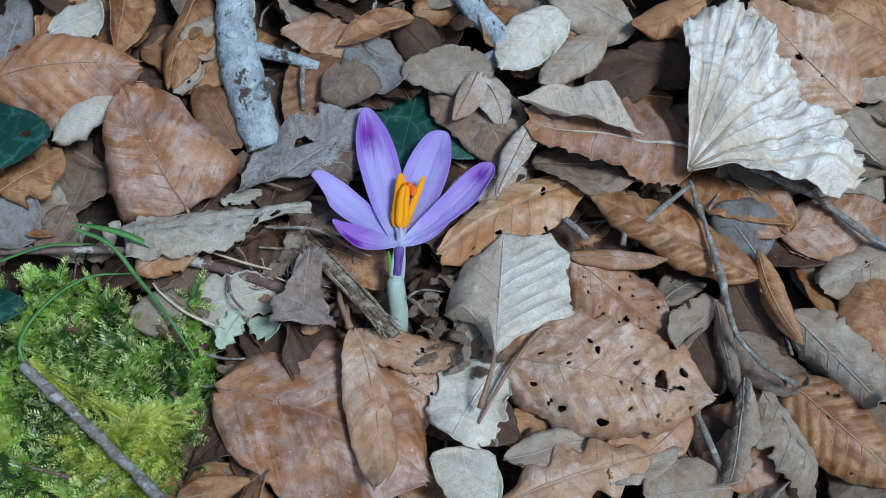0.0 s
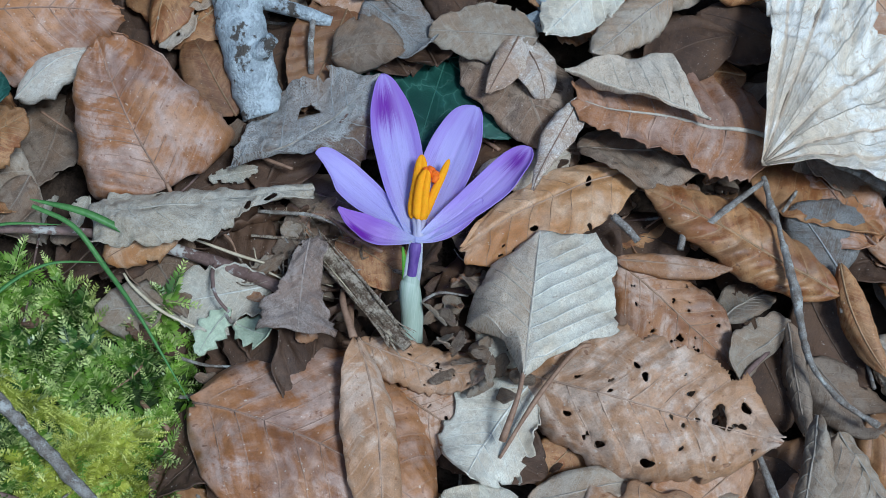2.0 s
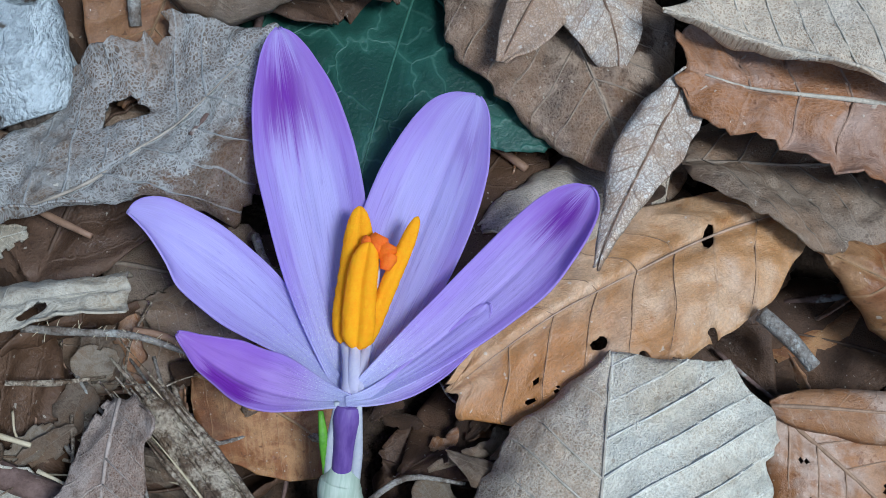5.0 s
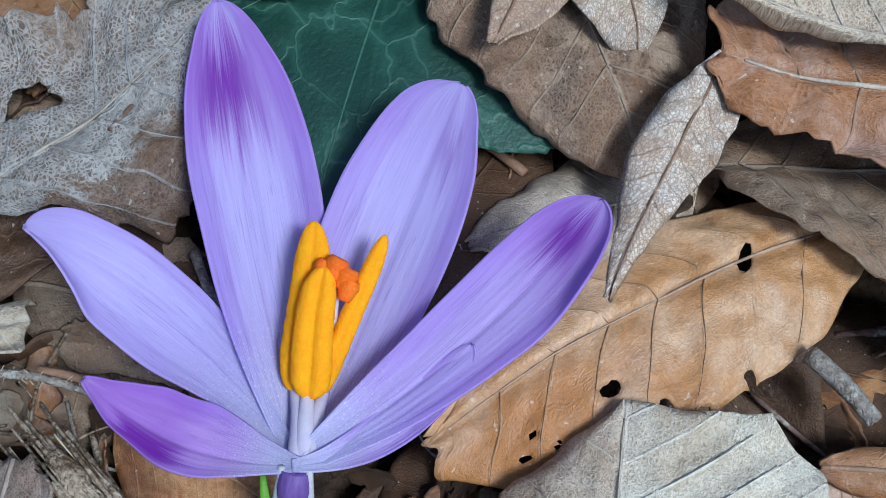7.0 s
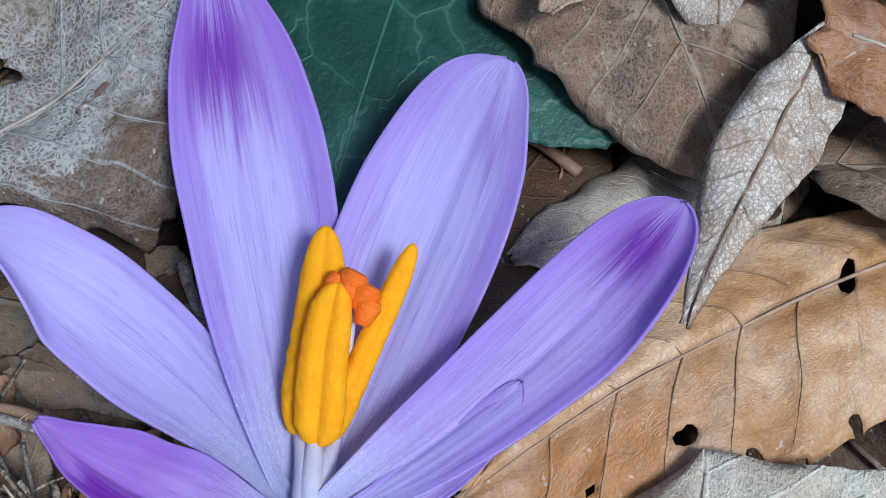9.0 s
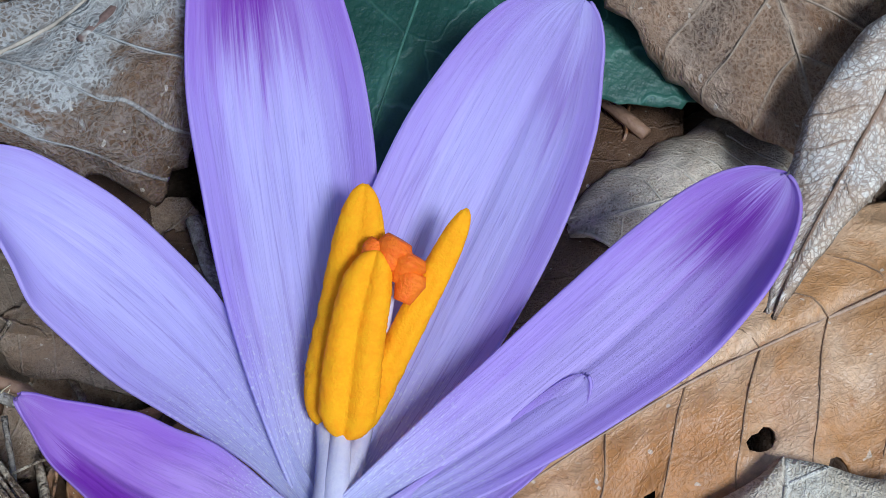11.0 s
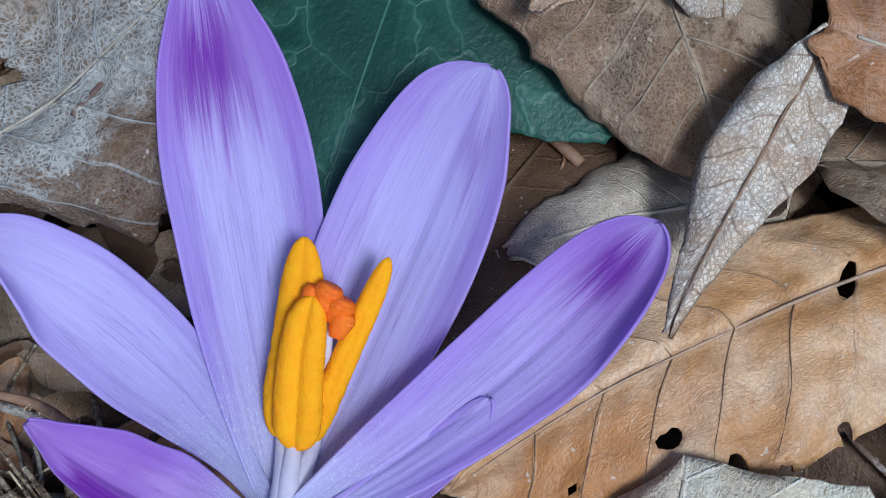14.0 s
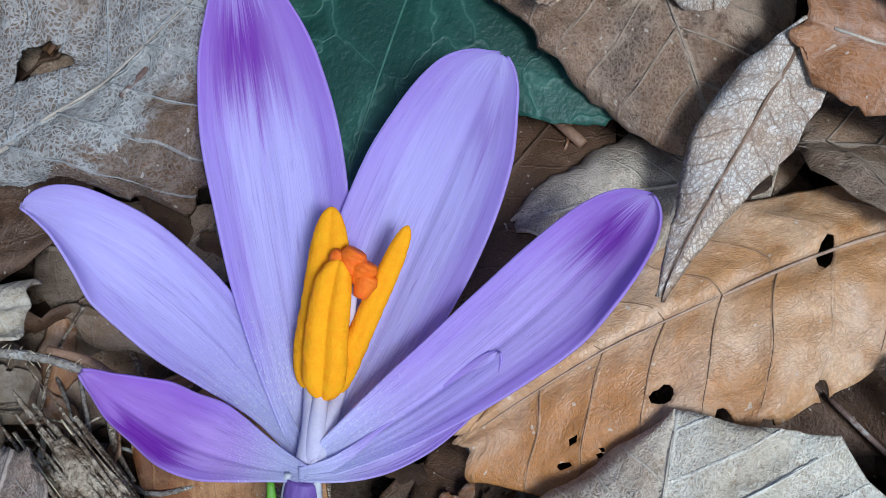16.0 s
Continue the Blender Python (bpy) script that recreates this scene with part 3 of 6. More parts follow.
    for hu, hv, hr in spots:
        cv = half_width(hu, 1 if hv > 0 else -1) * hv / length
        reach = lambda ang: hr * (1 + 0.24 * math.sin(ang * 2 + hu * 40) + 0.13 * math.sin(ang * 3 + hv * 30) + (0.14 * math.sin(ang * 5 + hu * 9) + 0.07 * math.sin(ang * 11 + hv * 50) if hr > 0.03 else 0.0))
        cut = set()
        for i in range(nu - 1):
            if abs(i / (nu - 1) - hu) > hr * 2.5:
                continue
            for j in range(nv - 1):
                p, q = i * nv + j, (i + 1) * nv + j + 1
                mu, mv = (at[p][0] + at[q][0]) / 2 - hu, (flats[p] + flats[q]) / 2 - cv
                if math.hypot(mu, mv) < reach(math.atan2(mv, mu)):
                    cut.add((i, j))
        for i, j in cut:
            for p in (i * nv + j, (i + 1) * nv + j, i * nv + j + 1, (i + 1) * nv + j + 1):
                pi, pj = divmod(p, nv)
                if all(((pi - a, pj - b) in cut) for a in (0, 1) for b in (0, 1)):
                    continue
                mu, mv = at[p][0] - hu, flats[p] - cv
                d = math.hypot(mu, mv)
                if d > 1e-6:
                    f = reach(math.atan2(mv, mu)) / d
                    if 0.4 < f < 2.2:
                        u2 = hu + mu * f
                        at[p][0] = u2
                        at[p][1] = (cv + mv * f) * length / half_width(u2, 1 if hv > 0 else -1)
        drop |= cut
    pts = [place(u, v) for u, v in at]
    if torn > 0.08:
        for i in range(nu - 1):
            rims = (range(0, max(2, nv // 6)), range(nv - 2, nv - 2 - max(2, nv // 6), -1))
            for side in rims if not half else rims[:1] if half < 0 else rims[1:]:
                for j in side:
                    a = pts[i * nv + j][1]
                    if noise.noise(Vector((a[0] * 13, a[1] * 13, 0)) + off) < 0.50 - torn * 0.8:
                        break
                    drop.add((i, j))
    grid = []
    for i in range(nu):
        for j in range(nv):
            p = pts[i * nv + j][0]
            du = pts[min(i + 1, nu - 1) * nv + j][0] - pts[max(i - 1, 0) * nv + j][0]
            dv = pts[i * nv + min(j + 1, nv - 1)][0] - pts[i * nv + max(j - 1, 0)][0]
            nrm = du.cross(dv)
            nrm = nrm.normalized() if nrm.length > 1e-12 else Vector((0, 0, 1))
            grid.append((p, nrm, pts[i * nv + j][1]))
    bm = shell(grid, nu, nv, 0.00028, drop)
    rib = [place(u, 0.0)[0] + Vector((0, 0, 0.0001)) for u in (0.0, 0.12, 0.24, 0.36, 0.48, 0.6, 0.72, 0.84, 0.95)]

    def vein(n, side):
        """The line of the side vein that leaves the midrib at the n-th ninth; it stops at holes and short of the rim."""
        line = []
        for i in range(12):
            flat = i / 11 * width / 2 / length * 1.25
            u = (n + 0.5) / 9 + slant * flat
            if u > 0.97:
                break
            v = flat * length / half_width(u, side)
            if v > (0.80 if torn > 0.08 else 0.95):
                break
            hit = False
            for hu, hv, hr in spots:
                cv = half_width(hu, 1 if hv > 0 else -1) * hv / length
                hit = hit or math.hypot(u - hu, side * flat - cv) < hr * 1.25
            if hit:
                break
            line.append(place(u, side * v)[0] + Vector((0, 0, 0.00004)))
        return line

    return bm, rib, vein


def lay(base, tip, roll=0.0):
    """The pose that carries +x from base to tip with +z as upright as can be."""
    b, t = Vector(base), Vector(tip)
    x = (t - b).normalized()
    y = Vector((0, 0, 1)).cross(x).normalized()
    z = x.cross(y)
    m = Matrix((x, y, z)).transposed().to_4x4()
    return Matrix.Translation(b) @ m @ Matrix.Rotation(radians(roll), 4, "X")


leaf_count = [0]
laid = []


def leaf(label, mat, kind, base, tip, width, stalk=0, roll=0, rib="", ribw=1.0, mat2="", veins=None, **shape):
    """One fallen leaf from base to tip: blade, midrib, side veins where they show (veins: their thickness) and stalk."""
    leaf_count[0] += 1
    length = (Vector(tip) - Vector(base)).length
    ob = thing("fallen_leaf", (0, 0, 0), label, "leaf", "fallen leaves")
    ob.matrix_world = lay(base, tip, roll)
    laid.append((Vector(base), Vector(tip), width))
    if mat2:
        blade, spine, vein = blade_mesh(length, width, kind, leaf_count[0], half=1, **shape)
        part("blade", blade, MATS[mat], ob)
        blade, spine, vein = blade_mesh(length, width, kind, leaf_count[0], half=-1, **shape)
        part("blade", blade, MATS[mat2], ob, "half of the blade in another tone")
    else:
        blade, spine, vein = blade_mesh(length, width, kind, leaf_count[0], **shape)
        part("blade", blade, MATS[mat], ob)
    bm = bmesh.new()
    tube(bm, spine, [r * ribw for r in (0.00030, 0.00023, 0.00015, 0.00006)], 6, 3, 0.25, leaf_count[0])
    part("midrib", bm, RIBS[rib or mat], ob)
    for n in range(9) if (veins or (shape.get("fine") and veins is None and not shape.get("twist"))) else ():
        for side in (1, -1):
            line = vein(n, side)
            if len(line) > 3:
                bm = bmesh.new()
                tube(bm, line, [r * (veins or 0.7) for r in (0.00015, 0.00012, 0.00005)], 5, 2, 0.3, leaf_count[0] + n)
                part("vein", bm, RIBS[mat2 if mat2 and side < 0 else mat], ob)
    if stalk:
        bm = bmesh.new()
        s = stalk / 1000
        tube(bm, ((0.001, 0, -0.010 * length), (-0.4 * s, 0.05 * s, -0.05 * s), (-s, 0.2 * s, -0.45 * s)), (0.0006, 0.00055, 0.0009), 7, 5, 0.1)
        part("stalk", bm, STALK, ob)
    return ob


# ---- ground: one sheet of leaf mould, finely uneven round the bloom ----
def rise(x, y):
    """Height of the litter's slope: it climbs away from the walk and falls a little towards +x."""
    dip = 0.009 * math.exp(-((x - 0.034) ** 2 + (y - 0.042) ** 2) / 0.026 ** 2)
    return -0.008 - dip - 0.10 * min(0.16, max(-0.16, x)) + 0.35 * min(0.17, max(-0.09, y))


def ground():
    marks = sorted({round(s * v, 4) for s in (1, -1) for v in [i * 0.006 for i in range(46)] + [0.30, 0.36, 0.45, 0.6, 0.9, 1.5, 3, 6, 12, 25, 60]})
    bm = bmesh.new()
    rows = []
    for y in marks:
        row = []
        for x in marks:
            near = max(0.0, 1 - math.hypot(x, y) / 0.6)
            z = -0.017 + 0.006 * noise.noise(Vector((x * 22, y * 22, 1))) * (1 if near else 0.3) + 0.003 * noise.noise(Vector((x * 90, y * 90, 7)))
            row.append(bm.verts.new((x, y + 0.04, z + rise(x, y + 0.04))))
        rows.append(row)
    for a, b in zip(rows, rows[1:]):
        for i in range(len(marks) - 1):
            bm.faces.new((a[i], a[i + 1], b[i + 1], b[i]))
    tagged(part("ground", bm, SOIL), "dark crumbly leaf mould under the beech litter", "ground", kind="structure")


ground()

# ---- the crocus ----
THROAT = Vector((-0.0036, 0.0211, 0.0119))
FOOT = Vector((-0.0017, 0.0066, -0.0130))
COLLAR = Vector((-0.0038, 0.0152, 0.0032))
STATIONS = (0.0, 0.14, 0.28, 0.42, 0.56, 0.70, 0.82, 0.92)


def half_width(widths, u, blunt):
    """Half width of a petal along its length: a smooth line through the widths (mm) at the stations, closed round the tip."""
    n = len(STATIONS)
    s = (-0.14,) + STATIONS + (1.0,)
    c = (2 * widths[0] - widths[1],) + tuple(widths) + (1.5 * widths[-1] - 0.5 * widths[-2],)
    k = 1
    while k < n - 1 and u > s[k + 1]:
        k += 1
    if u <= STATIONS[-1]:
        a = (u - s[k]) / (s[k + 1] - s[k])
        w = c[k] + 0.5 * a * (c[k + 1] - c[k - 1] + a * (2 * c[k - 1] - 5 * c[k] + 4 * c[k + 1] - c[k + 2] + a * (3 * c[k] - c[k - 1] - 3 * c[k + 1] + c[k + 2])))
    else:
        w = widths[-1] + (widths[-1] - widths[-2]) * 5 * (u - STATIONS[-1])
    if u > 0.86:
        w *= max(0.0, 1 - ((u - 0.86) / 0.14) ** blunt) ** 0.5
    return max(w, 0.05) / 1000


def tepal(name, tip, belly, face, left, right, cup, mat, label, seed, ripple=0.006, hook=0.0, notch=0.0, blunt=2.0, roll_left=0.0, roll_right=0.0, deep=0.0):
    """One petal: a centre line from throat to tip bowed by belly, its inner side turned to face, edges cupped inward,
    its two sides with widths of their own; roll: how far an edge turns over near the tip."""
    tip, belly, face = Vector(tip), Vector(belly), Vector(face).normalized()
    nu, nv = 84, 45
    root = THROAT + Vector((0.0, 0.0013, -0.0027)) * deep
    base = root - (tip - root) * 0.02
    ctrl = (base + tip) / 2 + belly
    size = (tip - base).length
    off = Vector((seed * 5.1, seed * 2.3, 0))
    pts = []
    for i in range(nu):
        q = i / (nu - 1)
        u = q * 1.14 if q < 0.75 else 1 - 0.145 * ((1 - q) / 0.25) ** 1.9655
        for j in range(nv):
            v = -1 + 2 * j / (nv - 1)
            uu = u - notch * math.exp(-((v - 0.28) / 0.07) ** 2) * max(0.0, (u - 0.9) / 0.1) ** 2
            c = base * (1 - uu) ** 2 + ctrl * 2 * uu * (1 - uu) + tip * uu * uu
            t = ((ctrl - base) * (1 - uu) + (tip - ctrl) * uu).normalized()
            s = t.cross(face).normalized()
            n = s.cross(t)
            kk = cup * (1.25 - 0.6 * u)
            hw = half_width(right if v > 0 else left, u, blunt)
            y, z = hw / kk * math.sin(kk * v), hw / kk * (1 - math.cos(kk * v))
            z += ripple * size * (noise.noise(Vector((u * 3, v * 1.3, 0)) + off) + 0.6 * abs(v) * noise.noise(Vector((u * 7, v * 2.0, 4)) + off))
            z += 0.00007 * (noise.noise(Vector((u * 2.5, v * 9, 9)) + off) + 0.6 * noise.noise(Vector((u * 4, v * 20, 12)) + off)) * math.sin(math.pi * min(1.0, u * 1.02))
            z += hook * size * max(0.0, u - 0.78) ** 2 * 4
            z -= 0.00025 * math.exp(-(v / 0.09) ** 2) * math.sin(math.pi * u)
            z += (roll_right if v > 0 else roll_left) * hw * max(0.0, (abs(v) - 0.55) / 0.45) ** 2 * math.exp(-((u - 0.84) / 0.12) ** 2)
            pts.append((c + s * y + n * z, (u, v)))
    grid = []
    for i in range(nu):
        for j in range(nv):
            du = pts[min(i + 1, nu - 1) * nv + j][0] - pts[max(i - 1, 0) * nv + j][0]
            dv = pts[i * nv + min(j + 1, nv - 1)][0] - pts[i * nv + max(j - 1, 0)][0]
            nrm = du.cross(dv)
            nrm = nrm.normalized() if nrm.length > 1e-14 else face.copy()
            if nrm.dot(face) < 0:
                nrm = -nrm
            grid.append((pts[i * nv + j][0], nrm, pts[i * nv + j][1]))
    return part(name, shell(grid, nu, nv, 0.00022), mat, CROCUS, label)


def anther(base, tip, thick, seed, flat=0.7, groove=0.34, point=5):
    """A long anther of two lobes with a groove between them, blunt below, dusted and crumbly with pollen."""
    bm = bmesh.new()
    base, tip = Vector(base), Vector(tip)
    nu, seg = 60, 36
    t = (tip - base).normalized()
    a = t.cross(Vector((0.05, -0.55, 0.83))).normalized()
    b = a.cross(t)
    if b.y > 0:
        b = -b
    rings = []
    for i in range(nu):
        u = i / (nu - 1)
        r = thick / 2 * max(0.0, 1 - abs(2 * u - 1) ** point) ** 0.5 * (1.06 - 0.26 * u)
        r = max(r, thick * 0.05)
        c = base + (tip - base) * u + a * thick * 0.10 * math.sin(u * 3.4 + seed)
        ring = []
        for j in range(seg):
            g = 2 * math.pi * j / seg
            lobe = 1 - groove * math.exp(-((math.sin((g - math.pi / 2) / 2)) / 0.16) ** 2) - 0.5 * groove * math.exp(-((math.sin((g + math.pi / 2) / 2)) / 0.22) ** 2)
            rough = 0.05 * noise.noise(Vector((u * 22, g * 2.2, seed))) + 0.05 * noise.noise(Vector((u * 70, g * 7, seed)))
            rr = r * (lobe + rough)
            ring.append(bm.verts.new(c + a * rr * math.cos(g) + b * rr * math.sin(g) * flat))
        rings.append(ring)
    for p, q in zip(rings, rings[1:]):
        for j in range(seg):
            bm.faces.new((p[j], p[(j + 1) % seg], q[(j + 1) % seg], q[j]))
    bm.faces.new(rings[0][::-1])
    bm.faces.new(rings[-1])
    return bm


CROCUS = thing("crocus", (0, 0, 0), "open lavender crocus with purple-tipped petals and orange stamens", "flower")
PETAL_DEEP = petal_material("petal_deep_tip", 1.0, 0.72, rim=0.65, spot=(-0.18, 0.45))
PETAL_BLOTCH = petal_material("petal_blotched", 1.0, 0.48, (0.58, 0.38, 0.82), 0.60, (-0.55, 0.38), 0.82)
PETAL_FAINT = petal_material("petal_faint_tip", 0.35, 0.76, spot=(0.30, 0.25))
PETAL_CLEAR = petal_material("petal_clear", 0.22, 0.86, rim=0.35)
PETAL_PLAIN = petal_material("petal_plain", 0.30, 0.60, (0.66, 0.56, 0.92))
PETAL_VIOLET = petal_material("petal_violet", 1.0, 0.78, (0.62, 0.50, 0.90), 0.62, (-0.10, 0.34), 0.955)
tepal("petal", (-0.0177, 0.0592, 0.0258), (-0.0005, -0.0002, -0.0079), (0.22, -0.30, 0.93), (1.0, 2.58, 3.92, 4.8, 5.2, 5.4, 4.72, 3.48), (1.0, 2.69, 4.25, 5.54, 6.41, 6.4, 5.55, 4.1), 0.52, PETAL_DEEP, "lavender petal with a deep purple tip", 1, deep=1.0)
tepal("petal", (0.0057, 0.0553, 0.0228), (-0.0011, 0.0013, -0.0060), (-0.05, -0.30, 0.93), (1.0, 2.88, 4.62, 6.04, 6.92, 6.96, 6.31, 5.39), (1.0, 2.68, 4.15, 5.2, 5.63, 5.5, 4.73, 3.32), 0.48, PETAL_FAINT, "pale lavender petal with a notched tip", 2, blunt=2.6, notch=0.030, deep=1.0)
tepal("petal", (-0.0298, 0.0354, 0.0209), (-0.0028, 0.0099, -0.0070), (0.40, -0.35, 0.85), (0.8, 1.8, 3.8, 5.2, 5.4, 4.88, 3.0, 1.2), (0.5, 0.9, 2.35, 3.35, 3.6, 3.76, 3.5, 3.2), 0.45, PETAL_CLEAR, "pale lavender petal with a bent tip", 3, hook=0.05, roll_left=0.35, deep=0.7)
tepal("petal", (0.0196, 0.0454, 0.0213), (0.0014, -0.0029, -0.0013), (-0.25, -0.30, 0.92), (0.94, 2.08, 3.14, 3.8, 4.28, 4.4, 4.1, 3.6), (0.84, 1.9, 2.8, 3.5, 4.1, 4.6, 4.3, 3.4), 0.42, PETAL_VIOLET, "lavender petal with a purple folded tip", 4, hook=0.06, roll_left=0.1, roll_right=0.4, blunt=2.2, deep=0.4)
tepal("petal", (-0.0225, 0.0245, 0.0154), (-0.0016, -0.0023, -0.0057), (0.20, -0.15, 0.95), (0.6, 0.9, 1.6, 2.4, 2.6, 2.0, 1.6, 0.9), (0.6, 2.14, 3.5, 4.25, 4.1, 3.8, 2.7, 1.6), 0.5, PETAL_BLOTCH, "low front petal with purple blotch", 5, hook=0.06)
tepal("petal", (0.0099, 0.0325, 0.0160), (0.0014, -0.0036, -0.0033), (-0.25, -0.30, 0.92), (0.5, 1.0, 1.6, 2.0, 2.0, 1.8, 1.6, 1.3), (0.5, 0.8, 1.2, 1.6, 1.8, 1.9, 1.8, 1.5), 0.35, PETAL_PLAIN, "small front petal curled before the next", 6, blunt=2.2)
# outer anther, split middle anther and narrow anther: base, tip, width, seed, flatness, depth of groove
for i, (a, b, w, flat, groove, point) in enumerate((((-0.0055, 0.0283, 0.0102), (-0.0053, 0.0410, 0.0190), 0.0042, 0.55, 0.30, 3), ((-0.0042, 0.0274, 0.0112), (-0.0034, 0.0366, 0.0189), 0.0038, 0.62, 0.55, 5), ((-0.0030, 0.0284, 0.0098), (0.0009, 0.0404, 0.0194), 0.0021, 0.75, 0.15, 5))):
    part("anther", anther(a, b, w, i * 2.1, flat, groove, point), ANTHER, CROCUS, "pollen-covered yellow-orange anther")
    bm = bmesh.new()
    tube(bm, (THROAT + Vector((0.0006 * (i - 1) + 0.0004, 0.0008, -0.0012)), (THROAT + Vector(a)) / 2 + Vector((0.0003, 0.0006, -0.0004)), Vector(a) + Vector((0.0001, 0.0008, -0.0002))), (0.0009, 0.0008, 0.0006), 10, 6)
    part("filament", bm, FILAMENT, CROCUS, "white filament")


def stigma():
    """A frilled orange stigma: three short crumpled lobes."""
    bm = bmesh.new()
    for i, (d, r) in enumerate((((-0.0012, 0.0000, 0.0006), 0.0007), ((0.0000, 0.0002, 0.0009), 0.0009), ((0.0010, -0.0004, 0.0004), 0.0009), ((0.0013, -0.0013, 0.0000), 0.0008))):
        c = Vector((-0.0027, 0.0370, 0.0176)) + Vector(d)
        tube(bm, (c - Vector((0.0003, 0.0012, 0.0006)), c, c + Vector((0.0002, 0.0005, 0.0003))), (r * 0.7, r * 1.25, r * 0.9), 16, 6, 0.30, i * 4.0)
    part("stigma", bm, STIGMA, CROCUS, "frilled orange-red stigma")
    bm = bmesh.new()
    tube(bm, (THROAT + Vector((0.0006, 0.0006, -0.0004)), (-0.0028, 0.0292, 0.0092), (-0.0027, 0.0360, 0.0164)), (0.0004, 0.0004, 0.0004), 8, 5)
    part("style", bm, FILAMENT, CROCUS)


stigma()
bm = bmesh.new()
tube(bm, (COLLAR - (THROAT - COLLAR) * 0.3, COLLAR, COLLAR.lerp(THROAT, 0.45), COLLAR.lerp(THROAT, 0.75), COLLAR.lerp(THROAT, 0.96) + Vector((0, 0, -0.0008))), (0.0010, 0.0011, 0.0012, 0.0015, 0.0014), 18, 8, 0.05)
part("perianth_tube", bm, TUBE, CROCUS, "dark violet flower tube")
bm = bmesh.new()
tube(bm, (FOOT, FOOT.lerp(COLLAR, 0.5) + Vector((0.0002, 0, 0)), COLLAR - Vector((0, 0.0010, 0.0013)), COLLAR + Vector((0, 0.0002, 0.0002)), COLLAR + Vector((-0.0001, 0.0012, 0.0013))), (0.0024, 0.0026, 0.0025, 0.0021, 0.0012), 20, 10, 0.06, 3)
part("sheath", bm, SHEATH, CROCUS, "pale green-white sheath round the stem")
for dx in (-0.0013, 0.0014):
    bm = bmesh.new()
    tube(bm, (COLLAR + Vector((dx, 0, -0.001)), COLLAR.lerp(THROAT, 0.4) + Vector((dx * 1.1, 0, 0)), COLLAR.lerp(THROAT, 0.95) + Vector((dx * 0.9, 0, 0))), (0.0007, 0.0006, 0.0003), 8, 6)
    part("membrane", bm, MEMBRANE, CROCUS, "white papery membrane")
bm = bmesh.new()
tube(bm, (COLLAR + Vector((-0.0016, 0.0, -0.003)), COLLAR.lerp(THROAT, 0.4) + Vector((-0.0021, 0, 0.0006)), COLLAR.lerp(THROAT, 0.80) + Vector((-0.0030, 0.0006, -0.0010))), (0.0006, 0.0006, 0.0003), 8, 6, 0, 0, 0.5)
part("young_leaf", bm, BLADE, CROCUS, "narrow fresh green leaf")

# ---- the leaves on top, one by one ----
leaf("broad rust-brown beech leaf, rim rolled under, propped on the litter", "rust", "delta", (-0.0633, 0.0270, 0.0118), (-0.0843, 0.0511, 0.0323), 0.0518, k=-0.50, arch=0.10, pleat=.009, wave=0.060, stalk=9, torn=.05, fine=1, roll=-16, cl=-1.5, cr=-1.6, rim=.16)
leaf("broad smooth brown beech leaf lying beside the moss", "rust", "beech", (-0.0483, -0.0178, -0.0084), (0.0102, -0.0329, -0.0185), 0.0499, k=-0.46, arch=0.085, pleat=.004, wave=0.045, torn=.04, fine=1, roll=12, cl=-0.8, cr=-1.2)
leaf("long twisted brown beech leaf curled along its length", "fawn", "beech", (-0.0145, -0.0007, -0.0008), (0.0020, -0.0448, -0.0149), 0.0156, k=-1.0, arch=0.090, wave=0.039, twist=35, stalk=10, roll=-9, torn=.05, cl=1.2, cr=-1.2, tipc=1.2, pleat=.007)
leaf("russet beech leaf riddled with insect holes", "fawn", "beech", (0.0260, 0.0017, -0.0080), (0.0851, -0.0046, -0.0131), 0.0379, k=-0.60, arch=0.130, wave=0.045, torn=.10, pleat=.004, fine=1, holes=24, big=(.74,.12,.036), roll=28, cl=-1.0, cr=0.3, tipc=0.6, rim=.16)
# The drab half is beige itself and also carries the shade of the fold.
leaf("pale serrated hornbeam leaf with pleated veins and long stalk", "drab", "kite", (0.0246, -0.0045, 0.0015), (0.0247, 0.0344, 0.0046), 0.0420, k=-0.10, fr=-.08, fl=-.02, sick=0, arch=.05, pleat=-.010, veins=1.1, teeth=.03, stalk=14, fine=1, wave=0.040, roll=0, torn=.035, rim=.2, cl=-.35, cr=-.35, mat2="pale", sides=((.3, 2.2, 5, 15.5, 15, 12.5, 10.5, 6, .8), (.3, 4.5, 12, 20.5, 20.5, 19.5, 19, 20, 13.5)))
leaf("brown spotted beech leaf full of small holes", "brown", "beech", (0.0451, 0.0331, -0.0019), (0.0755, 0.0143, -0.0116), 0.0267, k=-0.40, arch=0.06, wave=0.045, torn=.06, fine=1, holes=24, roll=14, cl=-1.0, cr=-1.0, pleat=.007)
leaf("smooth tan beech leaf with dark midrib and gnaw holes", "tan", "beech", (0.0500, 0.0593, 0.0050), (0.0067, 0.0294, -0.0010), 0.0284, k=-0.40, arch=.06, wave=.035, fine=1, pleat=-.005, tholes=1, veins=.4, sides=((.5, 6, 10, 11.5, 12, 12, 11.5, 9, 3.5), (.5, 4.2, 6.8, 7.8, 7.8, 7.2, 6, 4, .5)), rib="fawn", ribw=.8, roll=0, torn=0, rim=.04)
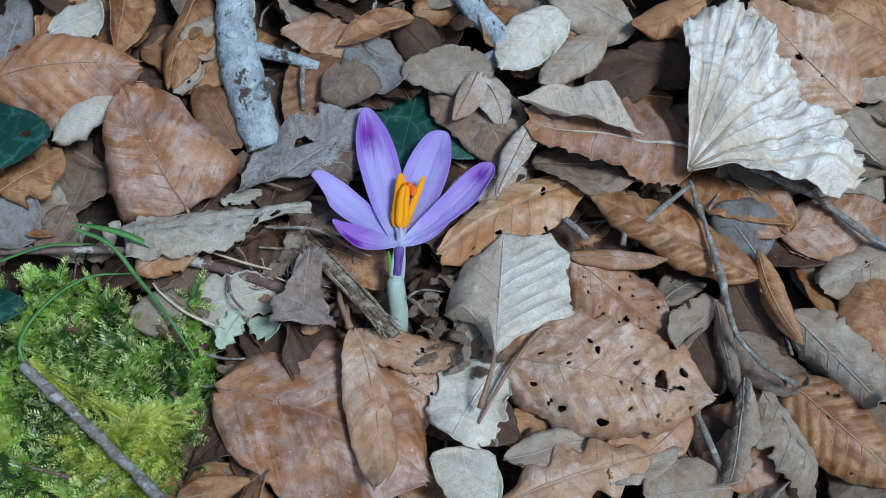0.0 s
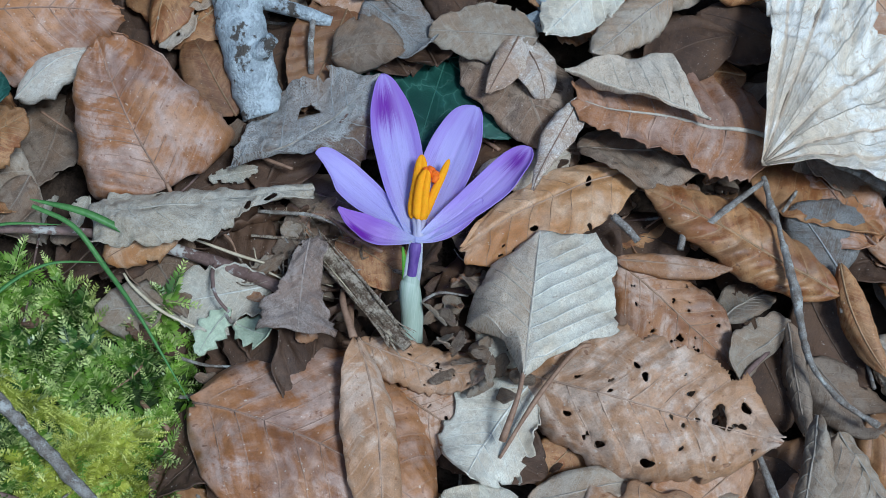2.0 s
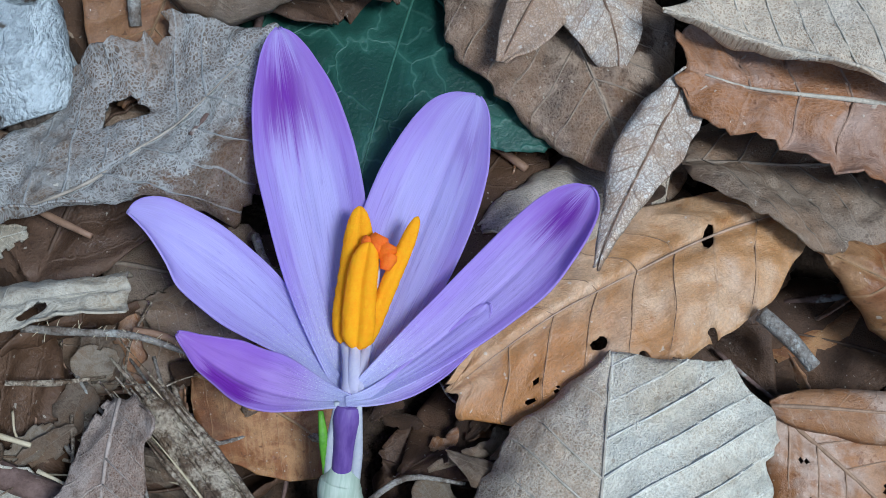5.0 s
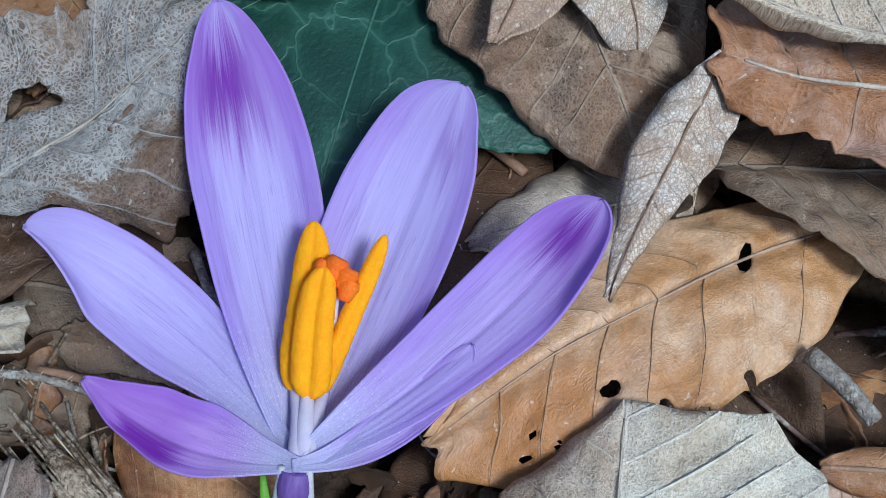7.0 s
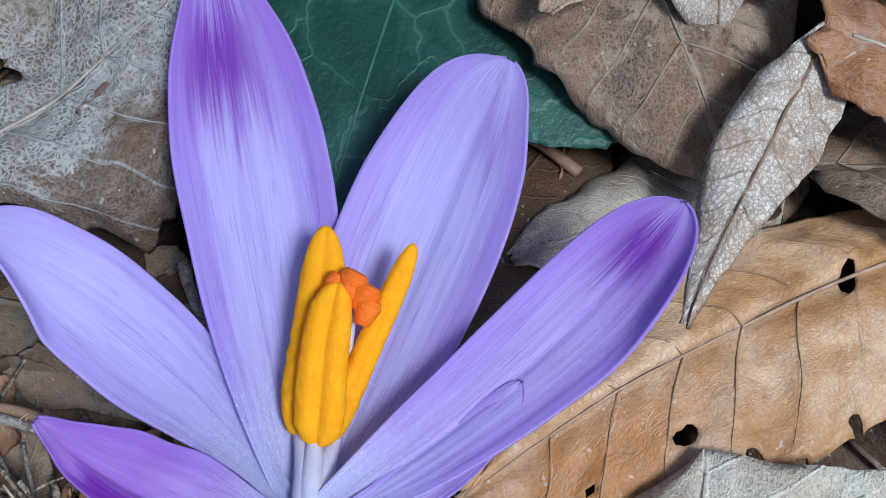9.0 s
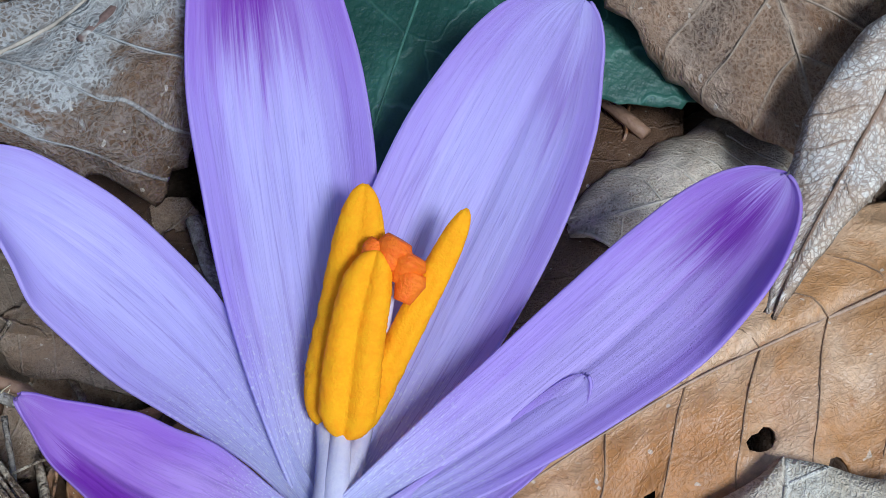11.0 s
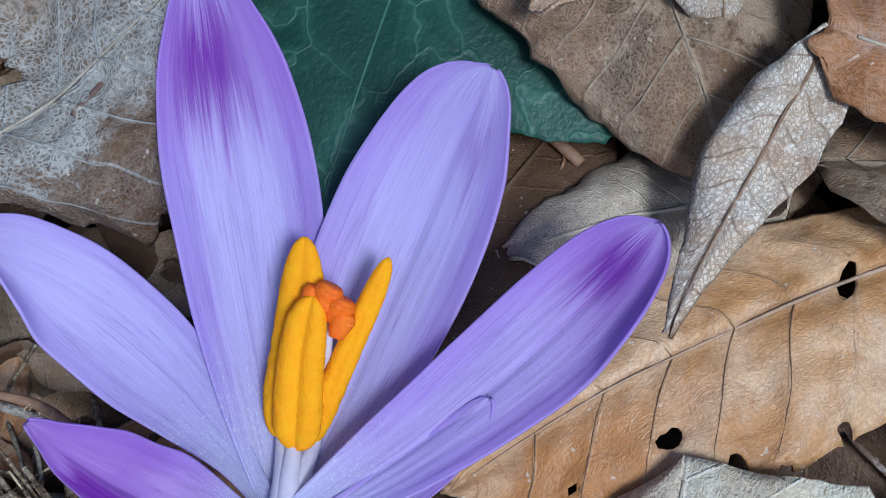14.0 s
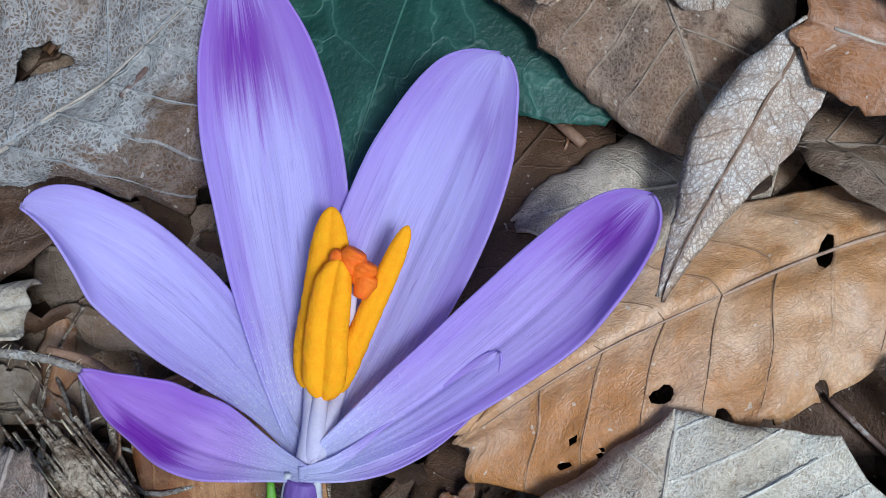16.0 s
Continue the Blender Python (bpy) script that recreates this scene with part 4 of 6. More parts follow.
leaf("pleated rust-brown hornbeam leaf folded along its pale midrib", "russet_pleat", "delta", (0.0819, 0.0691, 0.0110), (0.0288, 0.0645, 0.0210), 0.0398, k=-0.35, fr=-.50, fl=.12, arch=.03, pleat=.024, teeth=.07, rib="drab", ribw=2.2, veins=1.3, fine=1, wave=0.040, roll=0, torn=.08, rim=.16, lop=-.26, slant=.22)
leaf("faded grey-beige leaf lying over the pleated hornbeam leaf", "drab", "rag", (0.0618, 0.0627, 0.0210), (0.0259, 0.0683, 0.0255), 0.0240, k=-.08, arch=.03, wave=0.08, torn=.04, fine=1, sides=((.3, .5, .8, 1, 1, 1, 1, .8, .3), (.5, 4, 8.5, 12.5, 11.5, 9.5, 7.5, 4.5, .4)), roll=-24, rim=.2, cr=-.3, cl=-.5, veins=.8)
leaf("dark brown shaded leaf under the pleated hornbeam leaf", "umber", "beech", (0.0317, 0.0608, 0.0070), (0.0684, 0.0638, 0.0030), 0.0260, k=-.3, arch=.05, wave=0.10, torn=.05, fine=1, roll=-18, cl=-.6, cr=-.5)
leaf("brown beech leaf with clear side veins", "fawn", "beech", (0.1297, 0.0923, 0.0133), (0.0958, 0.1175, 0.0316), 0.0348, k=-0.48, arch=0.060, pleat=.014, fine=1, holes=4, wave=0.035, roll=-26, torn=.05, cl=-1.2, cr=0.6)
leaf("glossy orange-brown beech leaf on the litter", "orange", "beech", (0.1490, 0.1147, 0.0202), (0.1091, 0.1248, 0.0308), 0.0431, k=-0.64, arch=0.075, pleat=.01, wave=0.035, roll=-19, torn=.05, cl=-1.2, cr=-0.5, tipc=-0.9)
leaf("dark-veined brown beech leaf with a curled pale rim", "rust", "beech", (-0.1251, 0.0563, 0.0262), (-0.0826, 0.0650, 0.0290), 0.0362, k=-1.1, pleat=.012, wave=0.039, fine=1, roll=30, torn=.05, cl=0.6, cr=-1.2, arch=0.13)
leaf("pale curled weathered leaf on the litter", "cream", "rag", (-0.1040, 0.0426, 0.0183), (-0.0867, 0.0575, 0.0258), 0.0196, arch=.1, wave=0.068, torn=.15, roll=13, rim=.2, cl=-1.0, cr=0.8, tipc=-1.1, k=-1.7)
leaf("orange-brown folded upright leaf on the litter", "orange", "beech", (-0.0921, 0.0958, 0.0367), (-0.0909, 0.0678, 0.0298), 0.0162, k=1.2, arch=0.075, pleat=.02, wave=0.035, roll=-40, torn=.05, cl=-0.8, cr=-1.2)
leaf("russet crumpled leaf behind the branch", "orange", "rag", (-0.0721, 0.0960, 0.0308), (-0.0747, 0.0628, 0.0225), 0.0218, k=-1.2, arch=0.090, wave=0.078, torn=.1, roll=23, cl=-1.2, cr=0.6)
leaf("bleached leaf with torn edge", "pale", "rag", (-0.1110, 0.0726, 0.0315), (-0.0938, 0.0803, 0.0345), 0.0186, k=-0.3, arch=.06, wave=0.054, torn=.12, roll=7, rim=.2, cl=-1.0, cr=-1.6, tipc=1.5)
leaf("grey weathered leaf with rolled edge", "grey", "rag", (-0.1228, 0.0592, 0.0260), (-0.1192, 0.0825, 0.0358), 0.0116, k=-0.3, wave=0.068, torn=.1, roll=1, rim=.2, cl=-1.6, cr=1.5, tipc=1.5)
leaf("orange-brown beech leaf leaning against the branch", "amber", "beech", (-0.0526, 0.0504, 0.0139), (-0.0670, 0.0666, 0.0260), 0.0168, k=-0.48, arch=0.060, pleat=.012, wave=0.035, roll=-7, torn=.05, cl=-0.8, cr=-0.8, tipc=-0.9)
leaf("ragged beige leaf scrap on the litter", "beige", "rag", (-0.0663, 0.0872, 0.0301), (-0.0719, 0.0608, 0.0225), 0.0128, k=-0.3, wave=0.108, torn=.25, holes=4, roll=-6, cl=-1.0, cr=1.5)
leaf("orange beech leaf with fine veins", "amber", "beech", (-0.0299, 0.0876, 0.0257), (-0.0366, 0.0534, 0.0154), 0.0211, k=-0.64, arch=0.075, pleat=.016, fine=1, wave=0.035, roll=-12, torn=.05, cl=1.2, cr=-1.2)
leaf("grey skeletal leaf with a gnawed hole", "grey", "rag", (-0.0499, 0.0345, 0.0121), (-0.0187, 0.0635, 0.0191), 0.0300, k=-.25, fl=-.50, fr=.10, arch=.03, wave=0.10, torn=.12, fine=1, big=(.53,.36,.048), sides=((1, 6, 11, 14, 15, 13, 10, 6, 1), (.5, 1.2, 2.5, 5.5, 9.5, 13, 14, 9, 2)), roll=0, rim=.2, cl=-1.0, cr=-.6, sick=-.10, ribw=.9, rib="beige", veins=0.8, mat2="skeleton")
leaf("dark grey curled leaf tip", "umber", "rag", (-0.0311, 0.0634, 0.0253), (-0.0143, 0.0690, 0.0266), 0.0162, k=-1.1, arch=.12, wave=0.081, torn=.1, roll=30, rim=.2, cl=-1.0, cr=2.2)
leaf("grey-brown crinkled leaf on the litter", "grey", "rag", (-0.0261, 0.0831, 0.0267), (-0.0072, 0.0708, 0.0205), 0.0193, k=-0.5, wave=0.081, torn=.1, arch=.06, roll=4, rim=.2, cl=2.2, cr=1.5, tipc=1.5)
leaf("long pale torn leaf lying over the twig", "sage", "rag", (-0.0780, 0.0144, 0.0078), (-0.0290, 0.0293, 0.0125), 0.0190, k=-0.45, arch=.02, wave=0.10, torn=.10, sides=((7, 9, 9.5, 9, 7.5, 6, 5, 4.2, 3.6), (6, 8, 9, 9.5, 9, 7, 3.5, 3.6, 3.8)), cut=((.70, -.55, .024), (.80, -.45, .020)), fine=1, holes=3, roll=0, rim=.2, cl=-.6, cr=-.8)
leaf("small yellowish-tan leaf scrap on the litter", "tan", "rag", (-0.0579, 0.0174, 0.0099), (-0.0730, 0.0066, 0.0076), 0.0125, k=-0.80, wave=0.078, torn=.12, arch=0.120, roll=-30)
leaf("pale broken leaf with serrated edge", "pale", "rag", (-0.0363, 0.0105, 0.0003), (-0.0593, 0.0026, -0.0012), 0.0165, k=-0.3, wave=0.081, torn=.22, arch=.05, roll=-26, rim=.2, cl=2.2, cr=1.5)
leaf("small pale green serrated leaflet", "green", "oak", (-0.0437, 0.0027, 0.0003), (-0.0486, -0.0090, -0.0023), 0.0083, teeth=.14, wave=0.039, roll=-20, torn=.05, cl=.3, cr=-0.6)
leaf("pale green serrated leaflet with grey sheen", "green", "oak", (-0.0430, 0.0001, -0.0007), (-0.0321, -0.0024, -0.0016), 0.0104, teeth=.14, wave=0.039, roll=3, torn=.05, cl=.3, cr=-1.6, tipc=1.5)
leaf("crinkled grey-brown withered leaf on the litter", "plum", "rag", (-0.0281, 0.0187, 0.0090), (-0.0266, -0.0040, 0.0030), 0.0210, k=-0.5, wave=.27, sides=((2.4, 4.6, 5, 4.4, 5, 5.8, 7, 8.5, 9), (1.6, 3, 3.4, 4, 5.2, 6.4, 8, 9.5, 10)), torn=.18, arch=.06, fine=1, roll=-4, rim=.2, cl=-.3, cr=-.3, tipc=0)
leaf("pale bleached leaf with ragged edges", "pale", "rag", (0.0273, 0.0011, -0.0103), (0.0135, -0.0275, -0.0170), 0.0232, k=-0.4, wave=0.068, torn=.12, arch=.05, fine=1, pleat=.008, roll=-7, rim=.2, cl=-1.6, cr=2.2, tipc=1.5)
leaf("pale striped leaf curled over", "pale", "horn", (0.0286, -0.0376, -0.0200), (0.0101, -0.0290, -0.0142), 0.0188, k=-0.9, arch=.10, pleat=.02, wave=0.050, roll=-4, torn=.05, rim=.2, cl=1.5, cr=1.5)
leaf("brown leaf scrap with dark gnaw holes", "fawn", "rag", (-0.0132, 0.0024, -0.0058), (0.0180, 0.0003, -0.0107), 0.0135, k=-0.48, wave=0.065, torn=.15, holes=9, fine=1, roll=13, arch=0.045, cl=-1.2, cr=-0.5, tipc=1.2)
leaf("tan-brown leaf with large dark holes", "brown", "rag", (-0.0035, -0.0050, -0.0124), (0.0177, -0.0144, -0.0168), 0.0202, k=-0.48, wave=0.052, torn=.12, holes=9, fine=1, roll=26, arch=0.045, cl=-0.5, cr=0.6, tipc=-0.9)
leaf("lobed fawn oak leaf on the litter", "fawn", "oak", (0.0291, -0.0378, -0.0211), (0.0679, -0.0206, -0.0180), 0.0218, k=-0.64, arch=0.090, wave=0.052, fine=1, roll=14, torn=.05)
leaf("brown beech leaf under the holed leaf", "brown", "beech", (0.0826, -0.0017, -0.0178), (0.0532, -0.0276, -0.0230), 0.0204, k=-0.64, arch=0.075, pleat=.01, wave=0.035, roll=-26, torn=.05, cl=1.2, cr=-1.2, tipc=1.2)
leaf("small beige leaf with upturned rim", "beige", "beech", (0.0298, -0.0244, -0.0195), (0.0539, -0.0157, -0.0159), 0.0104, k=0.5, arch=.06, wave=0.054, roll=11, torn=.05, cl=-0.6, cr=-1.6, tipc=-1.1, pleat=.007)
leaf("dark amber leaf in the shade", "orange", "rag", (0.0428, -0.0043, -0.0178), (0.0308, -0.0191, -0.0208), 0.0143, k=-0.48, wave=0.065, torn=.1, roll=-21, arch=0.045, cl=-0.8, cr=0.6, tipc=-0.9)
leaf("beige pleated leaf with dark veins", "beige", "horn", (0.0912, -0.0237, -0.0244), (0.0624, -0.0311, -0.0241), 0.0199, k=-0.5, arch=.08, pleat=.024, wave=0.050, roll=-25, torn=.05, cl=-0.6, cr=2.2, tipc=1.5)
leaf("grey-beige shrivelled leaf standing on edge", "beige", "rag", (0.0944, 0.0029, -0.0104), (0.0914, -0.0296, -0.0245), 0.0174, torn=.15, arch=.08, fine=1, roll=33, rim=.2, cl=-1.6, cr=-1.6, tipc=1.5, k=-1.9, wave=0.1)
leaf("grey-beige crumpled leaf on the litter", "beige", "rag", (0.1001, 0.0018, -0.0144), (0.1175, -0.0232, -0.0249), 0.0240, torn=.15, arch=.06, fine=1, roll=-19, rim=.2, cl=0.8, cr=0.8, tipc=-1.1, k=-1.8, wave=0.1)
leaf("narrow rust-brown leaf with rolled edge", "orange", "beech", (0.0988, 0.0406, 0.0003), (0.1112, 0.0154, -0.0087), 0.0112, k=-1.4, arch=0.075, wave=0.035, roll=49, torn=.05, cl=1.2, cr=-1.2, pleat=.007)
leaf("long brown beech leaf with fine pale side veins", "orange", "beech", (0.0994, 0.0339, -0.0031), (0.0484, 0.0508, 0.0079), 0.0214, k=-0.70, arch=0.05, pleat=.018, fine=1, wave=0.030, roll=-16, torn=.03, cl=-0.8, cr=-1.0)
leaf("broad beige leaf with worn edge", "beige", "rag", (0.1087, 0.0255, -0.0080), (0.1360, 0.0003, -0.0175), 0.0269, torn=.12, arch=.06, roll=38, cl=0.8, tipc=1.5, cr=2.0, k=-2.1, fine=1, wave=0.08)
leaf("dark russet leaf with gnaw holes", "orange", "beech", (0.1075, 0.0080, -0.0160), (0.1406, -0.0158, -0.0276), 0.0254, k=-0.64, arch=0.075, pleat=.012, holes=6, fine=1, wave=0.035, roll=26, torn=.05, cl=-0.5, cr=-0.8)
leaf("warm brown beech leaf on the litter", "orange", "beech", (0.1412, 0.0131, -0.0145), (0.1281, 0.0419, -0.0021), 0.0273, k=-0.64, arch=0.075, pleat=.01, wave=0.035, roll=-6, torn=.05, cl=-0.8, cr=-0.5, tipc=-0.9)
leaf("pinkish pale leaf with a few holes", "beige", "rag", (0.1421, 0.0496, -0.0029), (0.1177, 0.0344, -0.0067), 0.0188, k=-0.3, wave=0.054, torn=.08, holes=4, fine=1, roll=1, cl=-0.6, cr=-1.0)
leaf("brown veined beech leaf on the litter", "brown", "beech", (0.1067, 0.0525, -0.0023), (0.1452, 0.0631, -0.0004), 0.0234, k=-0.64, arch=0.075, pleat=.016, wave=0.035, roll=33, torn=.05, cl=1.2, cr=-0.8, tipc=-0.9)
leaf("grey-blue crinkled leaf on the litter", "grey", "rag", (0.1006, 0.0413, -0.0046), (0.0873, 0.0553, 0.0026), 0.0210, k=-0.4, torn=.1, arch=.05, roll=-31, rim=.2, cl=0.8, cr=-1.0, wave=0.13)
leaf("pale serrated hornbeam leaf on the litter", "pale", "horn", (0.0377, 0.1089, 0.0283), (0.0181, 0.0793, 0.0219), 0.0179, k=-0.4, arch=.06, pleat=.018, teeth=.06, fine=1, wave=0.050, roll=-19, torn=.05, rim=.2, cl=-0.6, cr=1.5, tipc=0.9)
leaf("beige pleated hornbeam leaf with saw-toothed rim", "beige", "horn", (0.0511, 0.1012, 0.0253), (0.0312, 0.0773, 0.0200), 0.0154, k=-0.5, arch=.08, pleat=.026, teeth=.06, fine=1, wave=0.050, roll=-9, torn=.05, cl=-0.6, cr=-1.0, tipc=0.9)
leaf("beige leaf with curved veins", "beige", "horn", (0.0605, 0.1065, 0.0242), (0.0321, 0.1126, 0.0312), 0.0224, k=-0.5, arch=.06, pleat=.02, wave=0.050, roll=-20, torn=.05, cl=-1.0, cr=-1.6)
leaf("bright orange-brown curled leaf on the litter", "orange", "beech", (0.0823, 0.1185, 0.0292), (0.0578, 0.1016, 0.0258), 0.0178, k=-0.96, arch=0.090, wave=0.035, roll=-17, torn=.05, cl=-0.5, cr=-1.2, tipc=0.8, pleat=.007)
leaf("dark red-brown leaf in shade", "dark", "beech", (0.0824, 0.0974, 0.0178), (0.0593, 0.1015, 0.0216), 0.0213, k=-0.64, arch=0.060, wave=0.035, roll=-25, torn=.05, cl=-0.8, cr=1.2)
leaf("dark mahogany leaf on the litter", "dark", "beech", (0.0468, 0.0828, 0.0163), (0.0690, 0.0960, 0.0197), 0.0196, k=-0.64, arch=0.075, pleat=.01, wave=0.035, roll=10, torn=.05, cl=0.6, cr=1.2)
leaf("curled parchment-like leaf tip on the litter", "parchment", "beech", (0.0145, 0.0845, 0.0231), (0.0076, 0.0622, 0.0195), 0.0105, k=-0.9, arch=.08, wave=0.12, roll=-7, torn=.05, rim=.2, cl=-1.0, cr=2.2, pleat=.007)
leaf("curled dry leaf lobe with netted veins", "parchment", "beech", (0.0130, 0.0831, 0.0228), (0.0233, 0.0653, 0.0185), 0.0120, k=-0.9, arch=.08, wave=0.12, roll=1, torn=.05, rim=.2, cl=1.5, cr=1.5, tipc=-1.1, pleat=.007)
leaf("large mottled brown leaf behind the bloom", "walnut", "rag", (0.0050, 0.0920, 0.0215), (0.0250, 0.0570, 0.0100), 0.0310, k=-0.4, wave=0.068, torn=.06, arch=.04, fine=1, roll=-6, rim=.2, cl=-1.6, cr=-0.6)
leaf("small grey-brown leaf beneath the petals", "drab", "horn", (0.0300, 0.0615, 0.0030), (0.0075, 0.0490, 0.0040), 0.0170, k=-0.7, wave=0.16, torn=.06, pleat=.010, arch=.08, fine=1, roll=-4, rim=.2, cl=-1.0, cr=0.6)
leaf("dark mottled brown leaf lobe under the slender leaf", "walnut", "rag", (0.0330, 0.0655, 0.0020), (0.0122, 0.0556, 0.0012), 0.0150, k=-0.6, wave=0.06, torn=.05, arch=.06, fine=1, roll=4, rim=.15, cl=-.6, cr=-.4)
leaf("slender curled pale leaf pointing down", "parchment", "beech", (0.0300, 0.0650, 0.0195), (0.0222, 0.0420, 0.0100), 0.0086, k=-0.5, arch=.04, wave=.10, twist=30, sides=((2.6, 4.0, 4.3, 4.0, 3.4, 2.6, 1.6, .9, .3), (1.5, 2.6, 3.6, 4.1, 4.2, 3.4, 2.2, 1.4, .5)), fine=1, torn=.05, sick=-.03, roll=-15, rim=.25, cl=-.5, cr=.8, ribw=.6, veins=0)
leaf("brown smooth leaf beyond the ivy", "brown", "beech", (-0.0165, 0.0920, 0.0269), (-0.0460, 0.0865, 0.0279), 0.0232, k=-0.64, arch=0.075, wave=0.035, roll=-7, torn=.05, cl=-0.8, cr=-0.8, pleat=.007)
leaf("orange leaf folded along its midrib", "orange", "beech", (-0.0072, 0.0949, 0.0309), (-0.0287, 0.0819, 0.0285), 0.0112, k=0.8, arch=0.075, wave=0.035, roll=-16, torn=.05, cl=1.2, cr=1.2, pleat=.007)
leaf("dark brown leaf rim on the litter", "dark", "beech", (-0.0132, 0.0972, 0.0284), (0.0017, 0.0846, 0.0224), 0.0173, k=-0.80, arch=0.075, wave=0.035, roll=23, torn=.05, cl=-1.2, cr=-0.8)
leaf("beige weathered leaf above the ivy", "beige", "rag", (0.0179, 0.0807, 0.0235), (-0.0090, 0.0776, 0.0251), 0.0154, k=-0.4, wave=0.068, torn=.12, roll=-25, cl=1.5, cr=-0.6)
leaf("torn russet leaf beside the ivy", "orange", "rag", (-0.1128, 0.0222, 0.0161), (-0.0989, 0.0362, 0.0206), 0.0168, k=-0.80, wave=0.104, torn=.25, fine=1, roll=3, arch=0.045, cl=-1.2, cr=1.2)
leaf("grey serrated leaf on the litter", "grey", "horn", (-0.1072, 0.0253, 0.0146), (-0.1095, 0.0064, 0.0072), 0.0139, k=-0.3, teeth=.08, pleat=.014, wave=0.050, roll=-13, torn=.05, rim=.2, cl=0.8, cr=1.5, tipc=1.5)
leaf("dark slate-coloured leaf on the litter", "umber", "rag", (-0.0964, 0.0253, 0.0105), (-0.1014, 0.0119, 0.0063), 0.0118, k=-0.4, wave=0.068, roll=-8, torn=.05, rim=.2, cl=1.5, cr=2.2)
leaf("small orange-brown leaf below the moss", "orange", "beech", (-0.0537, -0.0454, -0.0185), (-0.0358, -0.0389, -0.0170), 0.0086, k=-0.96, arch=0.090, wave=0.035, roll=28, torn=.05, cl=-1.2, cr=1.2, pleat=.007)
leaf("pale netted leaf scrap under the serrated leaf", "pale", "rag", (0.0252, 0.0060, -0.0094), (0.0134, 0.0127, -0.0059), 0.0132, k=-0.3, wave=0.068, torn=.15, roll=0, rim=.2, cl=-0.6, cr=-1.6)
leaf("narrow brown leaf seen along its edge", "brown", "beech", (0.0441, 0.0326, 0.0000), (0.0724, 0.0342, -0.0023), 0.0085, k=-0.7, arch=0.060, wave=0.035, roll=14, torn=.05, cl=-0.8, cr=-1.2, tipc=0.8, pleat=.007)
leaf("beige leaf with bent stalk", "beige", "rag", (0.0876, 0.0267, -0.0074), (0.0705, 0.0099, -0.0116), 0.0133, k=-0.5, torn=.1, roll=-47, cl=0.8, cr=-1.6, tipc=1.5, wave=0.12)
leaf("grey-brown wrinkled leaf on the litter", "umber", "rag", (0.0868, 0.0254, -0.0058), (0.0932, 0.0016, -0.0168), 0.0125, torn=.1, fine=1, roll=40, rim=.2, cl=2.2, cr=-1.6, k=-2.0, wave=0.1)
leaf("grey smooth leaf in shade", "umber", "rag", (0.0941, 0.0206, -0.0132), (0.1113, 0.0045, -0.0195), 0.0186, k=-0.4, wave=0.054, roll=12, torn=.05, rim=.2, cl=-1.6, cr=-0.6, tipc=0.9)
leaf("brown leaf scrap on the moss", "beige", "rag", (-0.0588, 0.0009, 0.0012), (-0.0734, -0.0031, 0.0003), 0.0137, k=-0.2, wave=0.050, torn=.12, roll=-28, cl=-1.0, cr=-0.6)
leaf("warm brown leaf beneath the bloom", "orange", "beech", (-0.0233, 0.0270, -0.0002), (-0.0043, 0.0204, -0.0044), 0.0154, k=-0.64, arch=0.075, pleat=.01, wave=0.035, roll=15, torn=.05, cl=1.2, cr=1.2)
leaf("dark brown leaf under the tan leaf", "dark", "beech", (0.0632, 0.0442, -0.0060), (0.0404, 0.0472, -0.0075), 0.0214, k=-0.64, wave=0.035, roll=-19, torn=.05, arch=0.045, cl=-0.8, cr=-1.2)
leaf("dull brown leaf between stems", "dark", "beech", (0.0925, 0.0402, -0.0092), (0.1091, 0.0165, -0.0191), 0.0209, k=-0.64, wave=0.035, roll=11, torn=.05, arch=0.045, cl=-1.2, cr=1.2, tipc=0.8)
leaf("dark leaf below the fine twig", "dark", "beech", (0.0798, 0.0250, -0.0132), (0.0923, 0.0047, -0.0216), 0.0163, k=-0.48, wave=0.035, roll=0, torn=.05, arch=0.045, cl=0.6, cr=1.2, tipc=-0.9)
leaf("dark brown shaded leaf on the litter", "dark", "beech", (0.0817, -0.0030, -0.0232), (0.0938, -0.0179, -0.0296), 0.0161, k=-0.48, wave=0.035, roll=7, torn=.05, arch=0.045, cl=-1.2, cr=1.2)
# Brown leaf coloured dark to stand for the shade it lies in.
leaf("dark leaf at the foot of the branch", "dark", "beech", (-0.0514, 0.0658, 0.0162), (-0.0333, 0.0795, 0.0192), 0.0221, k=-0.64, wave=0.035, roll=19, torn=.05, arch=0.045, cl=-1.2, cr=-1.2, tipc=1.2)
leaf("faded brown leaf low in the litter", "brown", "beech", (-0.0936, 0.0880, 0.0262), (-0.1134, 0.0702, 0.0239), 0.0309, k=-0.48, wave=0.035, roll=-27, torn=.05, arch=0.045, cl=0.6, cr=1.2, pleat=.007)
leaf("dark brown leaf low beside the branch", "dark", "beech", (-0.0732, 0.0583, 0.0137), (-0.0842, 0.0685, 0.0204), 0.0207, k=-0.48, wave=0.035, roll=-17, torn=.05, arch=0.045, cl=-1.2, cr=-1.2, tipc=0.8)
# Dark tone here paints the shade under the leaves above.
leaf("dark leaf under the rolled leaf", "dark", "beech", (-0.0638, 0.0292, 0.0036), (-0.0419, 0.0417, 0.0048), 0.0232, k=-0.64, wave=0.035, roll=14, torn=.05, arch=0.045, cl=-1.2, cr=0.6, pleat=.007)
